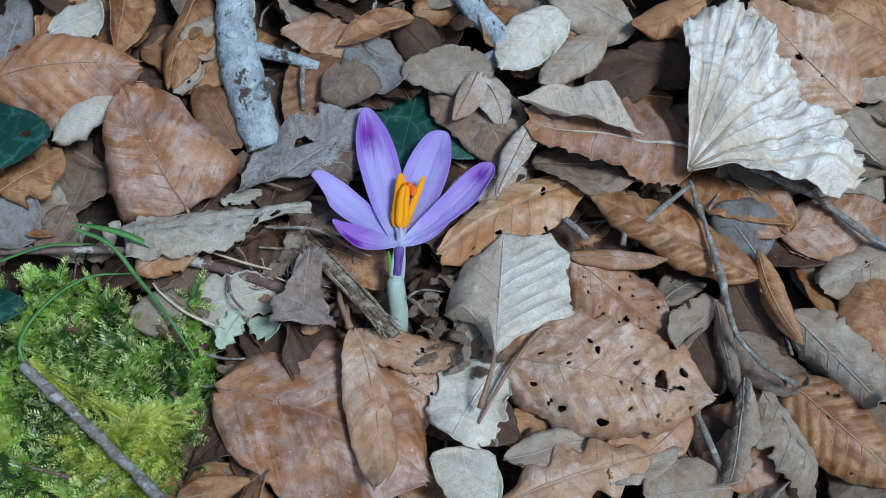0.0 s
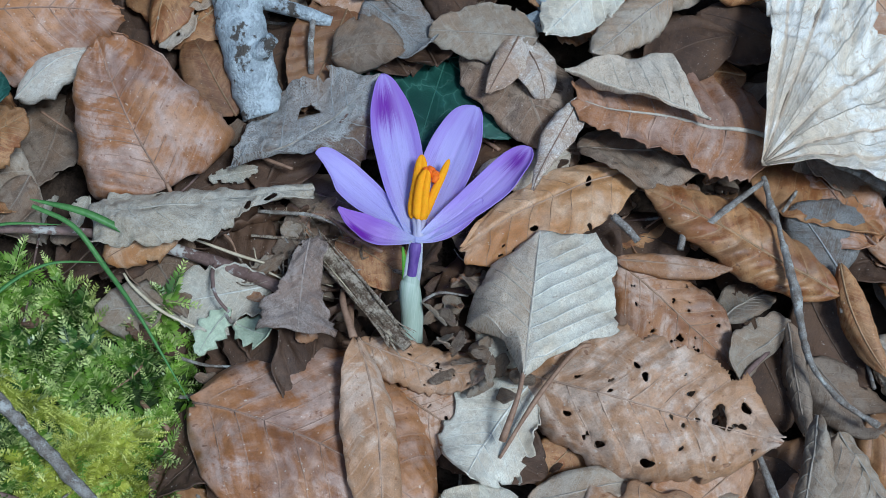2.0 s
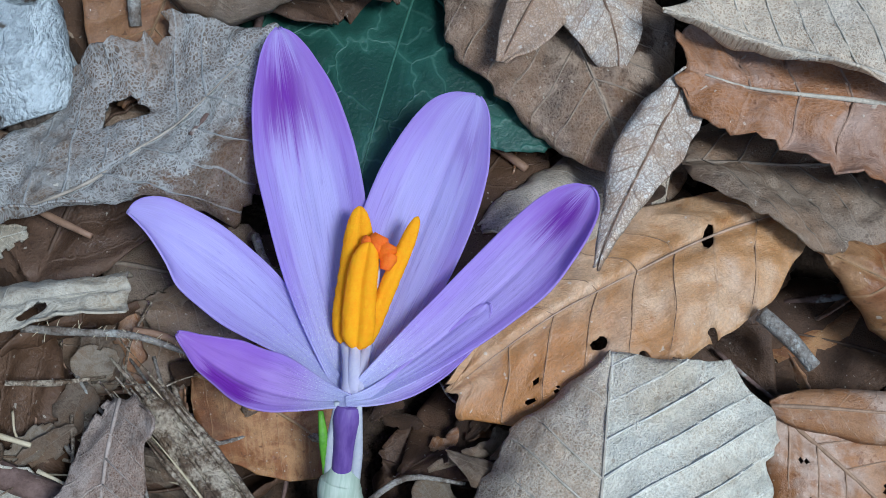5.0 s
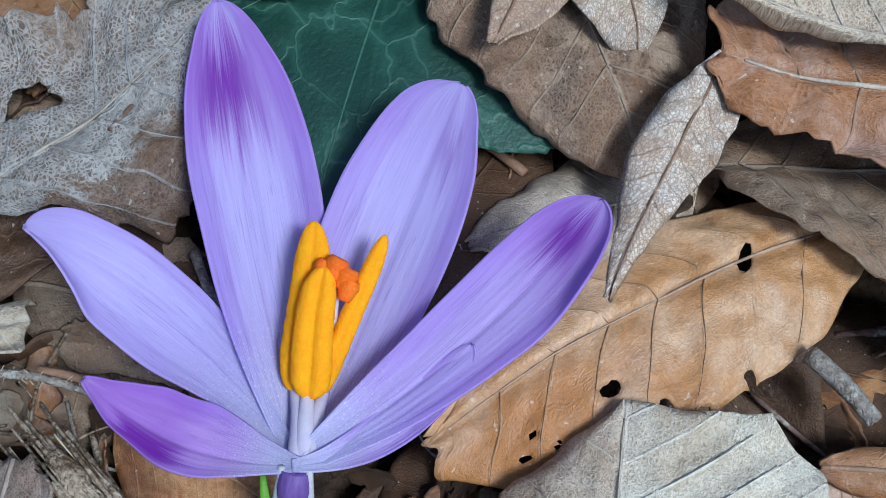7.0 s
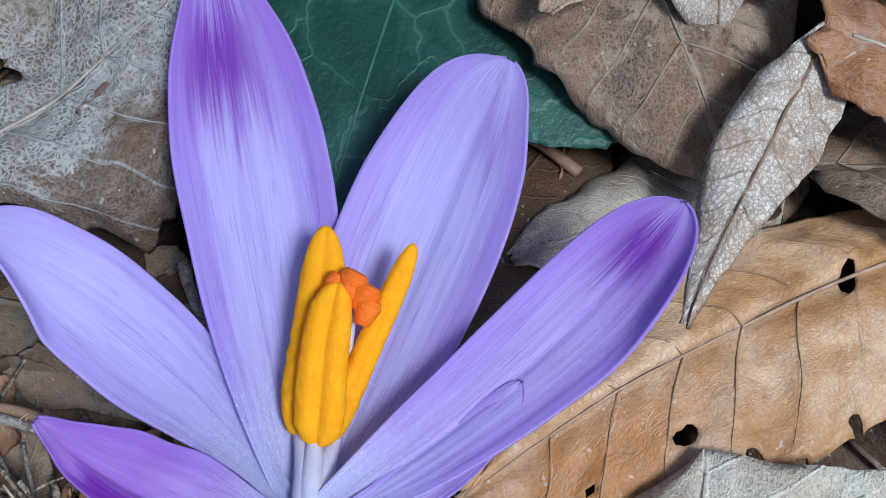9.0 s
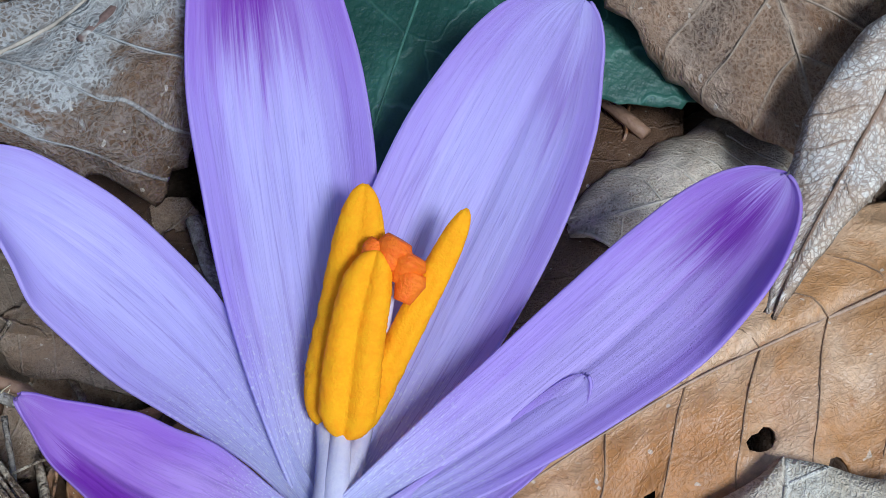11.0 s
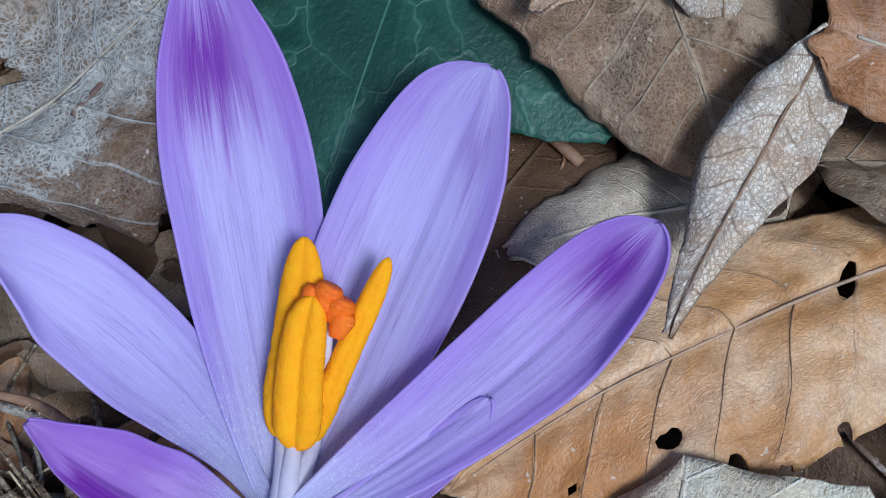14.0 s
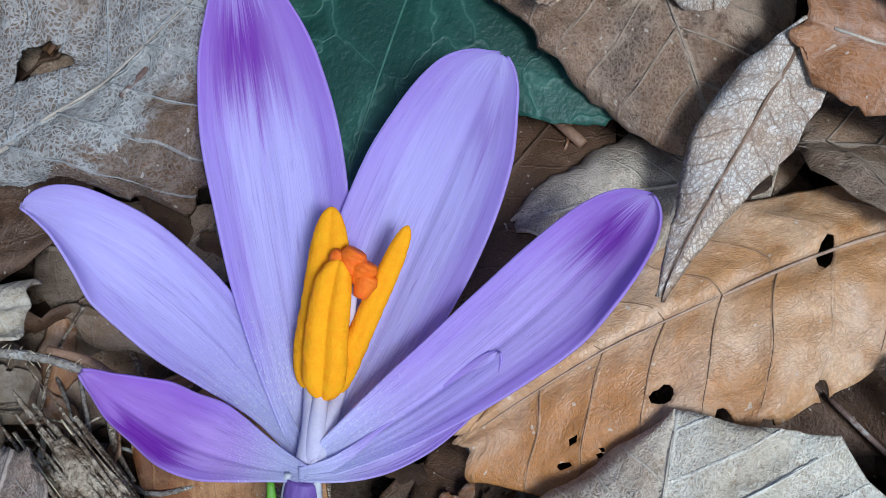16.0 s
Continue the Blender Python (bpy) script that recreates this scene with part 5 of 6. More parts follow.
leaf("dull beige leaf low in the litter", "beige", "rag", (0.1155, 0.0743, 0.0015), (0.1401, 0.0724, -0.0007), 0.0277, k=-0.3, wave=0.068, roll=13, torn=.05, cl=1.5, cr=-1.0)
leaf("weathered leaf against the bleached one", "beige", "rag", (0.1263, 0.0947, 0.0095), (0.1435, 0.0758, 0.0012), 0.0268, k=-0.3, wave=0.068, torn=.1, roll=21, cl=0.8, cr=-1.0, tipc=0.9)
leaf("fawn crumpled leaf lying on the litter", "beige", "rag", (0.1273, 0.1000, 0.0143), (0.1463, 0.1109, 0.0162), 0.0173, k=-0.4, wave=0.068, roll=30, torn=.05, cl=2.2, cr=-1.0, tipc=-1.1)
leaf("fawn curled beech leaf lying on the litter", "beige", "beech", (0.0844, -0.0320, -0.0276), (0.0644, -0.0402, -0.0285), 0.0172, k=-0.3, wave=0.050, roll=-33, torn=.05, cl=-1.0, cr=-1.0, tipc=-1.1, pleat=.007)


# ---- bleached maple-like leaf ----
def palmate(label, base, lobes, plane, mat, lift, group="fallen leaves", name="fallen_leaf", wave=0.03, fold=0.010, hole=None, flat=False, rib="white"):
    """A lobed leaf spreading from its base: lobes as (bearing in degrees from +y, length), plane: slopes in x and y."""
    lobes = sorted(lobes)
    base = Vector(base)
    nr, na = 54, 150
    a0, a1 = lobes[0][0] - 8, lobes[-1][0] + 12
    size = max(l for _, l, _ in lobes)
    grid, pts = [], []
    for i in range(nr):
        s = i / (nr - 1)
        for j in range(na):
            ang = a0 + (a1 - a0) * j / (na - 1)
            r = 0.0
            for b, l, spread in lobes:
                d = (ang - b) / spread
                r = max(r, l * (1 - (0.36 if flat else 0.20) * abs(d) ** 1.25))
            r = max(r, 0.22 * size)
            r *= 1 + (0.3 if flat else 1.0) * (0.05 * noise.noise(Vector((ang * 0.16, 3, 0))) + 0.05 * noise.noise(Vector((ang * 0.6, 8, 0))) + 0.03 * noise.noise(Vector((ang * 1.7, 5, 0))))
            near = min(abs(ang - b) for b, _, _ in lobes)
            g = radians(ang)
            x, y = math.sin(g) * r * s, math.cos(g) * r * s
            z = plane[0] * x + plane[1] * y + lift * s * (1 - s) * 4
            z -= fold * (1 - min(near / 14.0, 1.0)) * s ** 0.7 * 0.35
            q = Vector((x, y, 0)) * 55
            z += wave * size * s * (noise.noise(q) + 0.9 * (0.4 - abs(noise.noise(q * 1.6))) + 0.4 * (0.4 - abs(noise.noise(q * 4.0))))
            if flat:
                pts.append((Vector((x, y, z)), (-y / size, x / size)))
                continue
            pts.append((Vector((x, y, z)), (s * 0.9, radians(ang - min(lobes, key=lambda m: abs(m[0] - ang))[0]) * s * r / size)))
    drop = set()
    if hole:
        for i in range(nr - 1):
            for j in range(na - 1):
                x, y = pts[i * na + j][0].xy
                if ((x - hole[0]) / hole[2]) ** 2 + ((y - hole[1]) / hole[3]) ** 2 < 1:
                    drop.add((i, j))
    for i in range(nr):
        for j in range(na):
            du = pts[min(i + 1, nr - 1) * na + j][0] - pts[max(i - 1, 0) * na + j][0]
            dv = pts[i * na + min(j + 1, na - 1)][0] - pts[i * na + max(j - 1, 0)][0]
            nrm = dv.cross(du)
            nrm = nrm.normalized() if nrm.length > 1e-12 else Vector((0, 0, 1))
            grid.append((pts[i * na + j][0], nrm, pts[i * na + j][1]))
    ob = thing(name, base, label, "leaf", group)
    part("blade", shell(grid, nr, na, 0.0003, drop), mat, ob)
    for b, l, _ in lobes if flat else lobes[1:]:
        g = radians(b)
        line = []
        for s in (0.02, 0.25, 0.5, 0.75, 0.93):
            x, y = math.sin(g) * l * s, math.cos(g) * l * s
            line.append((x, y, plane[0] * x + plane[1] * y + lift * s * (1 - s) * 4 - fold * s ** 0.7 * 0.35 + wave * size * s * noise.noise(Vector((x, y, 0)) * 55)))
        bm = bmesh.new()
        tube(bm, line, (0.00026, 0.00016, 0.00006) if flat else (0.0005, 0.0003, 0.00012), 6, 4)
        part("vein", bm, IVY_VEIN if flat else RIBS[rib], ob)
    return ob


palmate("bleached lobed maple leaf, veined and crumpled, on the litter", (0.0760, 0.0550, 0.0160), ((5, 0.0414, 10), (16, 0.0594, 17), (43, 0.0480, 16), (66, 0.0503, 20), (81, 0.0528, 14)), (-0.05, 0.34), MATS["white"], 0.006, wave=0.13, fold=0.009, hole=(0.026, 0.064, 0.0042, 0.0013))


# ---- ivy ----
def ivy(label, base, tip, width, lobed, k=-0.2, hole=None, nu=60, nv=41):
    """A leathery ivy leaf with shallow side lobes and pale netted veins."""
    base, tip = Vector(base), Vector(tip)
    length = (tip - base).length
    pts = []
    for i in range(nu):
        u = i / (nu - 1)
        w = max(0.02, math.sin(math.pi * min(max(u, 0.004), 0.99) ** 0.62)) ** 0.6
        w *= 1 + lobed * math.exp(-((u - 0.22) / 0.13) ** 2) - 0.6 * lobed * math.exp(-((u - 0.52) / 0.15) ** 2)
        for j in range(nv):
            v = -1 + 2 * j / (nv - 1)
            hw = width / 2 * w
            y, z = hw / k * math.sin(k * v), hw / k * (1 - math.cos(k * v))
            x = u * length - abs(v) ** 2 * lobed * 0.12 * length * (1 - u)
            z += 0.012 * length * noise.noise(Vector((u * 3, v * 2, length * 900)))
            pts.append((Vector((x, y, z)), (u, hw * v / length)))
    grid = []
    for i in range(nu):
        for j in range(nv):
            du = pts[min(i + 1, nu - 1) * nv + j][0] - pts[max(i - 1, 0) * nv + j][0]
            dv = pts[i * nv + min(j + 1, nv - 1)][0] - pts[i * nv + max(j - 1, 0)][0]
            grid.append((pts[i * nv + j][0], du.cross(dv).normalized(), pts[i * nv + j][1]))
    drop = set()
    if hole:
        for i in range(nu - 1):
            for j in range(nv - 1):
                uu, vv = pts[i * nv + j][1]
                if math.hypot(uu - hole[0], (vv - hole[1])) < hole[2]:
                    drop.add((i, j))
    ob = thing("ivy_leaf", (0, 0, 0), label, "leaf", "ivy leaves")
    ob.matrix_world = lay(base, tip)
    part("blade", shell(grid, nu, nv, 0.0004, drop), IVY, ob)
    bm = bmesh.new()
    tube(bm, ((0, 0, 0), (-0.004, 0.001, -0.002), (-0.012, 0.002, -0.010)), (0.0007, 0.0006, 0.0008), 7, 4)
    part("stalk", bm, STALK, ob)


palmate("dark green ivy leaf with pale veins behind the bloom", (-0.0043, 0.0795, 0.0145), ((84, 0.0225, 30), (136, 0.0285, 38), (186, 0.0355, 34), (232, 0.0310, 38), (282, 0.0225, 30)), (-0.03, 0.18), IVY, 0.002, "ivy leaves", "ivy_leaf", 0.006, 0.001, flat=True)
ivy("dark green ivy leaf with a round brown hole", (-0.1272, 0.0326, 0.0270), (-0.1003, 0.0344, 0.0290), 0.0291, 0.12, hole=(0.75, 0.0, 0.055), nu=190, nv=151)
ivy("dull blue-green ivy leaf over the moss", (-0.1261, -0.0090, 0.0074), (-0.0988, -0.0075, 0.0063), 0.0190, 0.10)


# ---- branch, twigs and stems ----
def stick(name, label, category, points, radii, mat, rough=0.12, seg=10, steps=8, group=""):
    bm = bmesh.new()
    tube(bm, points, radii, seg, steps, rough, len(label) * 1.7)
    ob = part(name, bm, mat)
    return tagged(ob, label, category, group)


def fallen_branch():
    ob = thing("fallen_branch", (0, 0, 0), "pale grey lichen-covered branch piece with broken end", "branch")
    bm = bmesh.new()
    tube(bm, ((-0.0615, 0.0975, 0.0373), (-0.0593, 0.0843, 0.0324), (-0.0562, 0.0732, 0.0277), (-0.0517, 0.0618, 0.0223), (-0.0460, 0.0515, 0.0136)),
         (0.0055, 0.0056, 0.0056, 0.0060, 0.0060, 0.0052), 26, 14, 0.16, 4)
    part("stem", bm, BARK, ob)
    rng = random.Random(14)
    foot, along = Vector((-0.0460, 0.0515, 0.0136)), Vector((0.389, -0.704, -0.594))
    for i in range(9):
        g = i * 0.7
        side = Vector((math.cos(g), 0.3 * math.sin(g), 0.8 * math.sin(g))) * rng.uniform(0.0020, 0.0042)
        bm = bmesh.new()
        tube(bm, (foot - along * 0.004 + side, foot + along * 0.002 + side * 1.05, foot + along * rng.uniform(0.004, 0.009) + side * 0.8), (0.0012, 0.0017, 0.0005), 9, 8, 0.8, i * 2.0)
        part("torn_fibre", bm, STUB, ob, "dark splintered wood at the broken end")
    bm = bmesh.new()
    tube(bm, ((-0.0513, 0.0610, 0.0245), (-0.0473, 0.0604, 0.0274), (-0.0449, 0.0615, 0.0305)), (0.0026, 0.0022, 0.0016), 14, 8, 0.30, 9)
    part("knob", bm, BARK, ob, "short broken side shoot")
    bm = bmesh.new()
    tube(bm, ((-0.0549, 0.0771, 0.0295), (-0.0428, 0.0759, 0.0274), (-0.0335, 0.0758, 0.0249)), (0.0022, 0.0019, 0.0016), 12, 8, 0.22, 2)
    part("side_twig", bm, BARK, ob)
    bm = bmesh.new()
    for c, r in (((-0.0581, 0.0764, 0.0346), 0.0020), ((-0.0551, 0.0706, 0.0320), 0.0016), ((-0.0552, 0.0804, 0.0357), 0.0012)):
        tube(bm, (Vector(c) - Vector((0, 0, 0.002)), Vector(c), Vector(c) + Vector((0, 0, 0.0007))), (r, r, r * 0.55), 12, 3, 0.25, r * 9000)
    part("bark_scar", bm, BARK, ob)


fallen_branch()
stick("grey_branch", "blue-grey lichened forked branch under leaves", "branch", ((0.0031, 0.1107, 0.0334), (0.0127, 0.1007, 0.0290), (0.0203, 0.0946, 0.0251), (0.0212, 0.0912, 0.0228), (0.0125, 0.0880, 0.0206)), (0.0030, 0.0034, 0.0036, 0.0030, 0.0022), BARK, 0.2, 18, 10)
stick("fine_twig", "thin grey knotty twig lying over the leaves", "twig", ((0.0778, 0.0561, 0.0109), (0.0797, 0.0489, 0.0091), (0.0818, 0.0433, 0.0075), (0.0865, 0.0288, 0.0024), (0.0907, 0.0144, -0.0040), (0.0990, 0.0069, -0.0085), (0.1086, 0.0034, -0.0117)), (0.0008, 0.0009, 0.0008, 0.0011, 0.0008, 0.0008, 0.0007), TWIG, 0.55, 10, 22, "twigs")
stick("fine_twig", "straight grey twig under the bleached leaf", "twig", ((0.0968, 0.0656, 0.0093), (0.1069, 0.0620, 0.0080), (0.1172, 0.0579, 0.0061), (0.1306, 0.0500, 0.0020), (0.1489, 0.0438, -0.0036)), (0.0009, 0.0010, 0.0010, 0.0011, 0.0011), TWIG, 0.5, 10, 14, "twigs")
stick("fine_twig", "short grey twig among brown leaves", "twig", ((0.0806, -0.0033, -0.0162), (0.0858, -0.0154, -0.0190), (0.0897, -0.0224, -0.0228)), (0.0008, 0.0009, 0.0009), TWIG, 0.2, 9, 12, "twigs")
stick("brown_twig", "purplish-brown twig with flaking pale bark", "twig", ((-0.1169, 0.0070, 0.0091), (-0.0914, 0.0117, 0.0082), (-0.0739, 0.0138, 0.0072), (-0.0591, 0.0135, 0.0056), (-0.0453, 0.0116, 0.0040), (-0.0309, 0.0083, 0.0020)), (0.0010, 0.0010, 0.0012, 0.0014, 0.0016, 0.0015), BROWN_TWIG, 0.2, 12, 14, "twigs")
stick("brown_twig", "thin brown side stem above a green leaflet", "twig", ((-0.0488, 0.0115, 0.0050), (-0.0486, 0.0080, 0.0060), (-0.0465, 0.0022, 0.0060), (-0.0428, -0.0010, 0.0045)), (0.0006, 0.0005, 0.0004, 0.0004), BROWN_TWIG, 0.2, 9, 10, "twigs")
stick("dead_stem", "dry stem bent over the pale leaf", "stem", ((0.0410, 0.0090, -0.0029), (0.0361, 0.0061, -0.0020), (0.0284, -0.0064, -0.0051), (0.0218, -0.0194, -0.0110)), (0.0005, 0.0006, 0.0006, 0.0004), STALK, 0.2, 8, 12)
stick("dead_stem", "small dark upright stub among leaves", "stem", ((0.0591, 0.0368, 0.0020), (0.0598, 0.0425, 0.0039), (0.0602, 0.0469, 0.0060)), (0.0008, 0.0009, 0.0010), TWIG, 0.25, 9, 8)
stick("dead_stem", "dark grey leaf stalk lying across brown leaves", "stem", ((0.0777, 0.0547, 0.0104), (0.0711, 0.0483, 0.0088), (0.0647, 0.0422, 0.0058)), (0.0007, 0.0008, 0.0011), TWIG, 0.2, 9, 8)
stick("dead_stem", "brown bent stalk above the twisted leaf", "stem", ((-0.0193, 0.0124, 0.0003), (-0.0181, 0.0069, 0.0022), (-0.0145, -0.0006, 0.0007)), (0.0006, 0.0008, 0.0009), STALK, 0.2, 9, 10)
stick("dead_stem", "thin stem standing before the orange leaf", "stem", ((-0.0375, 0.0730, 0.0273), (-0.0369, 0.0668, 0.0251), (-0.0360, 0.0617, 0.0202)), (0.0007, 0.0008, 0.0008), TWIG, 0.2, 9, 8)
stick("straw", "pale straw lying across moss and leaves", "stem", ((-0.0687, 0.0054, 0.0048), (-0.0657, 0.0024, 0.0044), (-0.0584, -0.0014, 0.0019), (-0.0491, -0.0031, -0.0012)), (0.0003, 0.0004, 0.0004, 0.0003), STRAW, 0.15, 8, 10, "straws")
stick("straw", "pale straw stub beside the crinkled leaf", "stem", ((-0.0551, 0.0167, 0.0064), (-0.0450, 0.0150, 0.0050), (-0.0380, 0.0140, 0.0045)), (0.0003, 0.0004, 0.0003), STRAW, 0.15, 8, 10, "straws")
stick("straw", "grey root thread below the petals", "stem", ((-0.0296, 0.0279, 0.0077), (-0.0249, 0.0276, 0.0071), (-0.0188, 0.0244, 0.0054), (-0.0116, 0.0223, 0.0040)), (0.0005, 0.0005, 0.0005, 0.0004), STALK, 0.2, 8, 10, "straws")
stick("brown_twig", "brown-grey twig half buried in moss", "twig", ((-0.0973, -0.0207, -0.0008), (-0.0872, -0.0276, -0.0042), (-0.0775, -0.0336, -0.0073), (-0.0669, -0.0408, -0.0109), (-0.0563, -0.0485, -0.0146), (-0.0498, -0.0538, -0.0172)), (0.0014, 0.0015, 0.0014, 0.0015, 0.0016, 0.0014), TWIG, 0.5, 12, 14, "twigs")
stick("fine_twig", "pale twig stub under the tan leaf", "twig", ((0.0419, 0.0418, 0.0054), (0.0459, 0.0393, 0.0042), (0.0487, 0.0368, 0.0030)), (0.0010, 0.0010, 0.0009), TWIG, 0.2, 10, 8, "twigs")


def hairy_stalk():
    """A dry stalk that ends behind the low petal, with short stiff hairs."""
    ob = thing("dead_stem", (0, 0, 0), "dry hairy stalk lying from the pale leaf to the bloom", "stem")
    line = ((-0.0420, 0.0262, 0.0080), (-0.0350, 0.0264, 0.0086), (-0.0290, 0.0270, 0.0082), (-0.0225, 0.0266, 0.0060))
    bm = bmesh.new()
    tube(bm, line, (0.0005, 0.0005, 0.0004, 0.0003), 10, 10, 0.3, 4)
    part("stem", bm, TWIG, ob)
    rng = random.Random(8)
    bm = bmesh.new()
    for p in spline(line, 12):
        d = Vector((rng.uniform(-0.3, 0.6), rng.uniform(-1, 1), rng.uniform(-0.2, 0.8))).normalized() * rng.uniform(0.0008, 0.0016)
        tube(bm, (p, p + d * 0.5, p + d + Vector((0.0002, 0, 0))), (0.00006, 0.00005, 0.00003), 5, 2)
    part("hairs", bm, STRAW, ob, "short stiff pale hairs")


hairy_stalk()


def splinter():
    """A rotten splinter of wood leaning towards the stem, split into fibres."""
    ob = thing("wood_splinter", (0, 0, 0), "rotten fibrous splinter of wood leaning beside the stem", "wood")
    rng = random.Random(5)
    bm = bmesh.new()
    tube(bm, ((-0.0262, 0.0205, 0.0070), (-0.0195, 0.0147, 0.0035), (-0.0091, 0.0052, 0.0012), (-0.0022, -0.0002, -0.0010)), (0.0009, 0.0014, 0.0015, 0.0009), 22, 22, 0.75, 6, 0.8)
    part("core", bm, WOOD, ob)
    for i in range(44):
        a, b, c = rng.uniform(-0.0017, 0.0017), rng.uniform(-0.0024, 0.0000), rng.uniform(-0.0010, 0.0010)
        r = rng.uniform(0.00014, 0.00042) * (1.6 if i % 9 == 0 else 1)
        start = rng.uniform(0, 0.45)
        p = [Vector((-0.0280 + a + c, 0.0215 + a, 0.0085 + b)), Vector((-0.0195 + a, 0.0147 + a + c, 0.0050 + b)), Vector((-0.0091 + a - c, 0.0052 + a, 0.0022 + b)), Vector((-0.0012 + a - rng.uniform(0, 0.006), -0.0012 + a + rng.uniform(0, 0.005), -0.0004 + b))]
        p[0] = p[0].lerp(p[1], start)
        if i % 6 == 1:
            p[0] += Vector((-0.0070, 0.0052, 0.0022)) * rng.uniform(0.2, 0.7)
        bm = bmesh.new()
        tube(bm, p, (r * 0.4, r, r * 1.2, r * 0.3), 6, 12, 0.9, i * 3.0, 0.7)
        part("fibre", bm, STRAW if i % 14 == 3 else WOOD, ob)

splinter()


def grass(label, points, width):
    """A narrow grass blade with a keel."""
    line = spline(points, 14)
    bm = bmesh.new()
    n, prev = len(line), None
    for i, c in enumerate(line):
        t = (line[min(i + 1, n - 1)] - line[max(i - 1, 0)]).normalized()
        s = t.cross(Vector((0.1, -0.4, 0.9))).normalized()
        up = s.cross(t)
        w = width / 2 * max(0.08, math.sin(math.pi * min(0.985, 0.25 + 0.75 * i / (n - 1))) ** 0.6)
        ring = [bm.verts.new(c + s * w), bm.verts.new(c - up * w * 0.35), bm.verts.new(c - s * w), bm.verts.new(c - up * w * 0.65)]
        if prev:
            for j in range(4):
                bm.faces.new((prev[j], prev[(j + 1) % 4], ring[(j + 1) % 4], ring[j]))
        prev = ring
    tagged(part("grass_blade", bm, GRASS), label, "grass", "grass blades")


grass("arched green grass blade over the moss", ((-0.0932, -0.0245, -0.0042), (-0.0985, -0.0172, 0.0028), (-0.0937, -0.0080, 0.0081), (-0.0844, 0.0006, 0.0107), (-0.0717, 0.0044, 0.0097)), 0.0010)
grass("long green grass blade bent across the twig", ((-0.0897, 0.0117, 0.0171), (-0.0802, 0.0097, 0.0144), (-0.0721, 0.0038, 0.0090), (-0.0620, -0.0052, 0.0039), (-0.0485, -0.0187, -0.0062)), 0.0012)
grass("short broad grass blade tip", ((-0.0680, 0.0116, 0.0119), (-0.0783, 0.0126, 0.0162), (-0.0904, 0.0128, 0.0180)), 0.0018)
grass("fine grass blade against the twig", ((-0.1130, 0.0012, 0.0097), (-0.0977, 0.0086, 0.0123), (-0.0841, 0.0118, 0.0115)), 0.0008)


# ---- moss cushion ----
def frond(bm, layer, rng, c0, t, size, droop, spread=0.30):
    """One moss shoot: a thread with paired pointed leaflets, shorter towards the tip."""
    s = t.cross(Vector((0, 0, 1))).normalized()
    up = s.cross(t)
    faces = []
    k = 10
    for i in range(1, k + 1):
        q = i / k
        c = c0 + t * size * q - Vector((0, 0, 1)) * droop * size * q * q * 0.6
        ln = size * spread * (1.05 - q * 0.72)
        for sg in (1, -1):
            d = (s * sg * 0.85 + t * 0.75 + up * rng.uniform(-0.1, 0.6)).normalized()
            m = t.cross(d).normalized() * ln * 0.17
            e = d.cross(m).normalized() * ln * 0.19
            a = bm.verts.new(c - e * 0.4)
            b = bm.verts.new(c + d * ln * 0.45 + e)
            g = bm.verts.new(c + d * ln * 0.45 - e)
            f = bm.verts.new(c + d * ln)
            faces.append((bm.faces.new((a, b, f, g)), q))
    a = [bm.verts.new(c0 + s * w) for w in (0.00016, -0.00016)]
    mid = [bm.verts.new(c0 + t * size * 0.6 - Vector((0, 0, droop * size * 0.22)) + s * w) for w in (-0.00012, 0.00012)]
    end = bm.verts.new(c0 + t * size * 1.06 - Vector((0, 0, droop * size * 0.6)))
    faces += [(bm.faces.new(a + mid), 0.4), (bm.faces.new((mid[1], mid[0], end)), 0.8)]
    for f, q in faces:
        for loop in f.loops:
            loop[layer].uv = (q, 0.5)


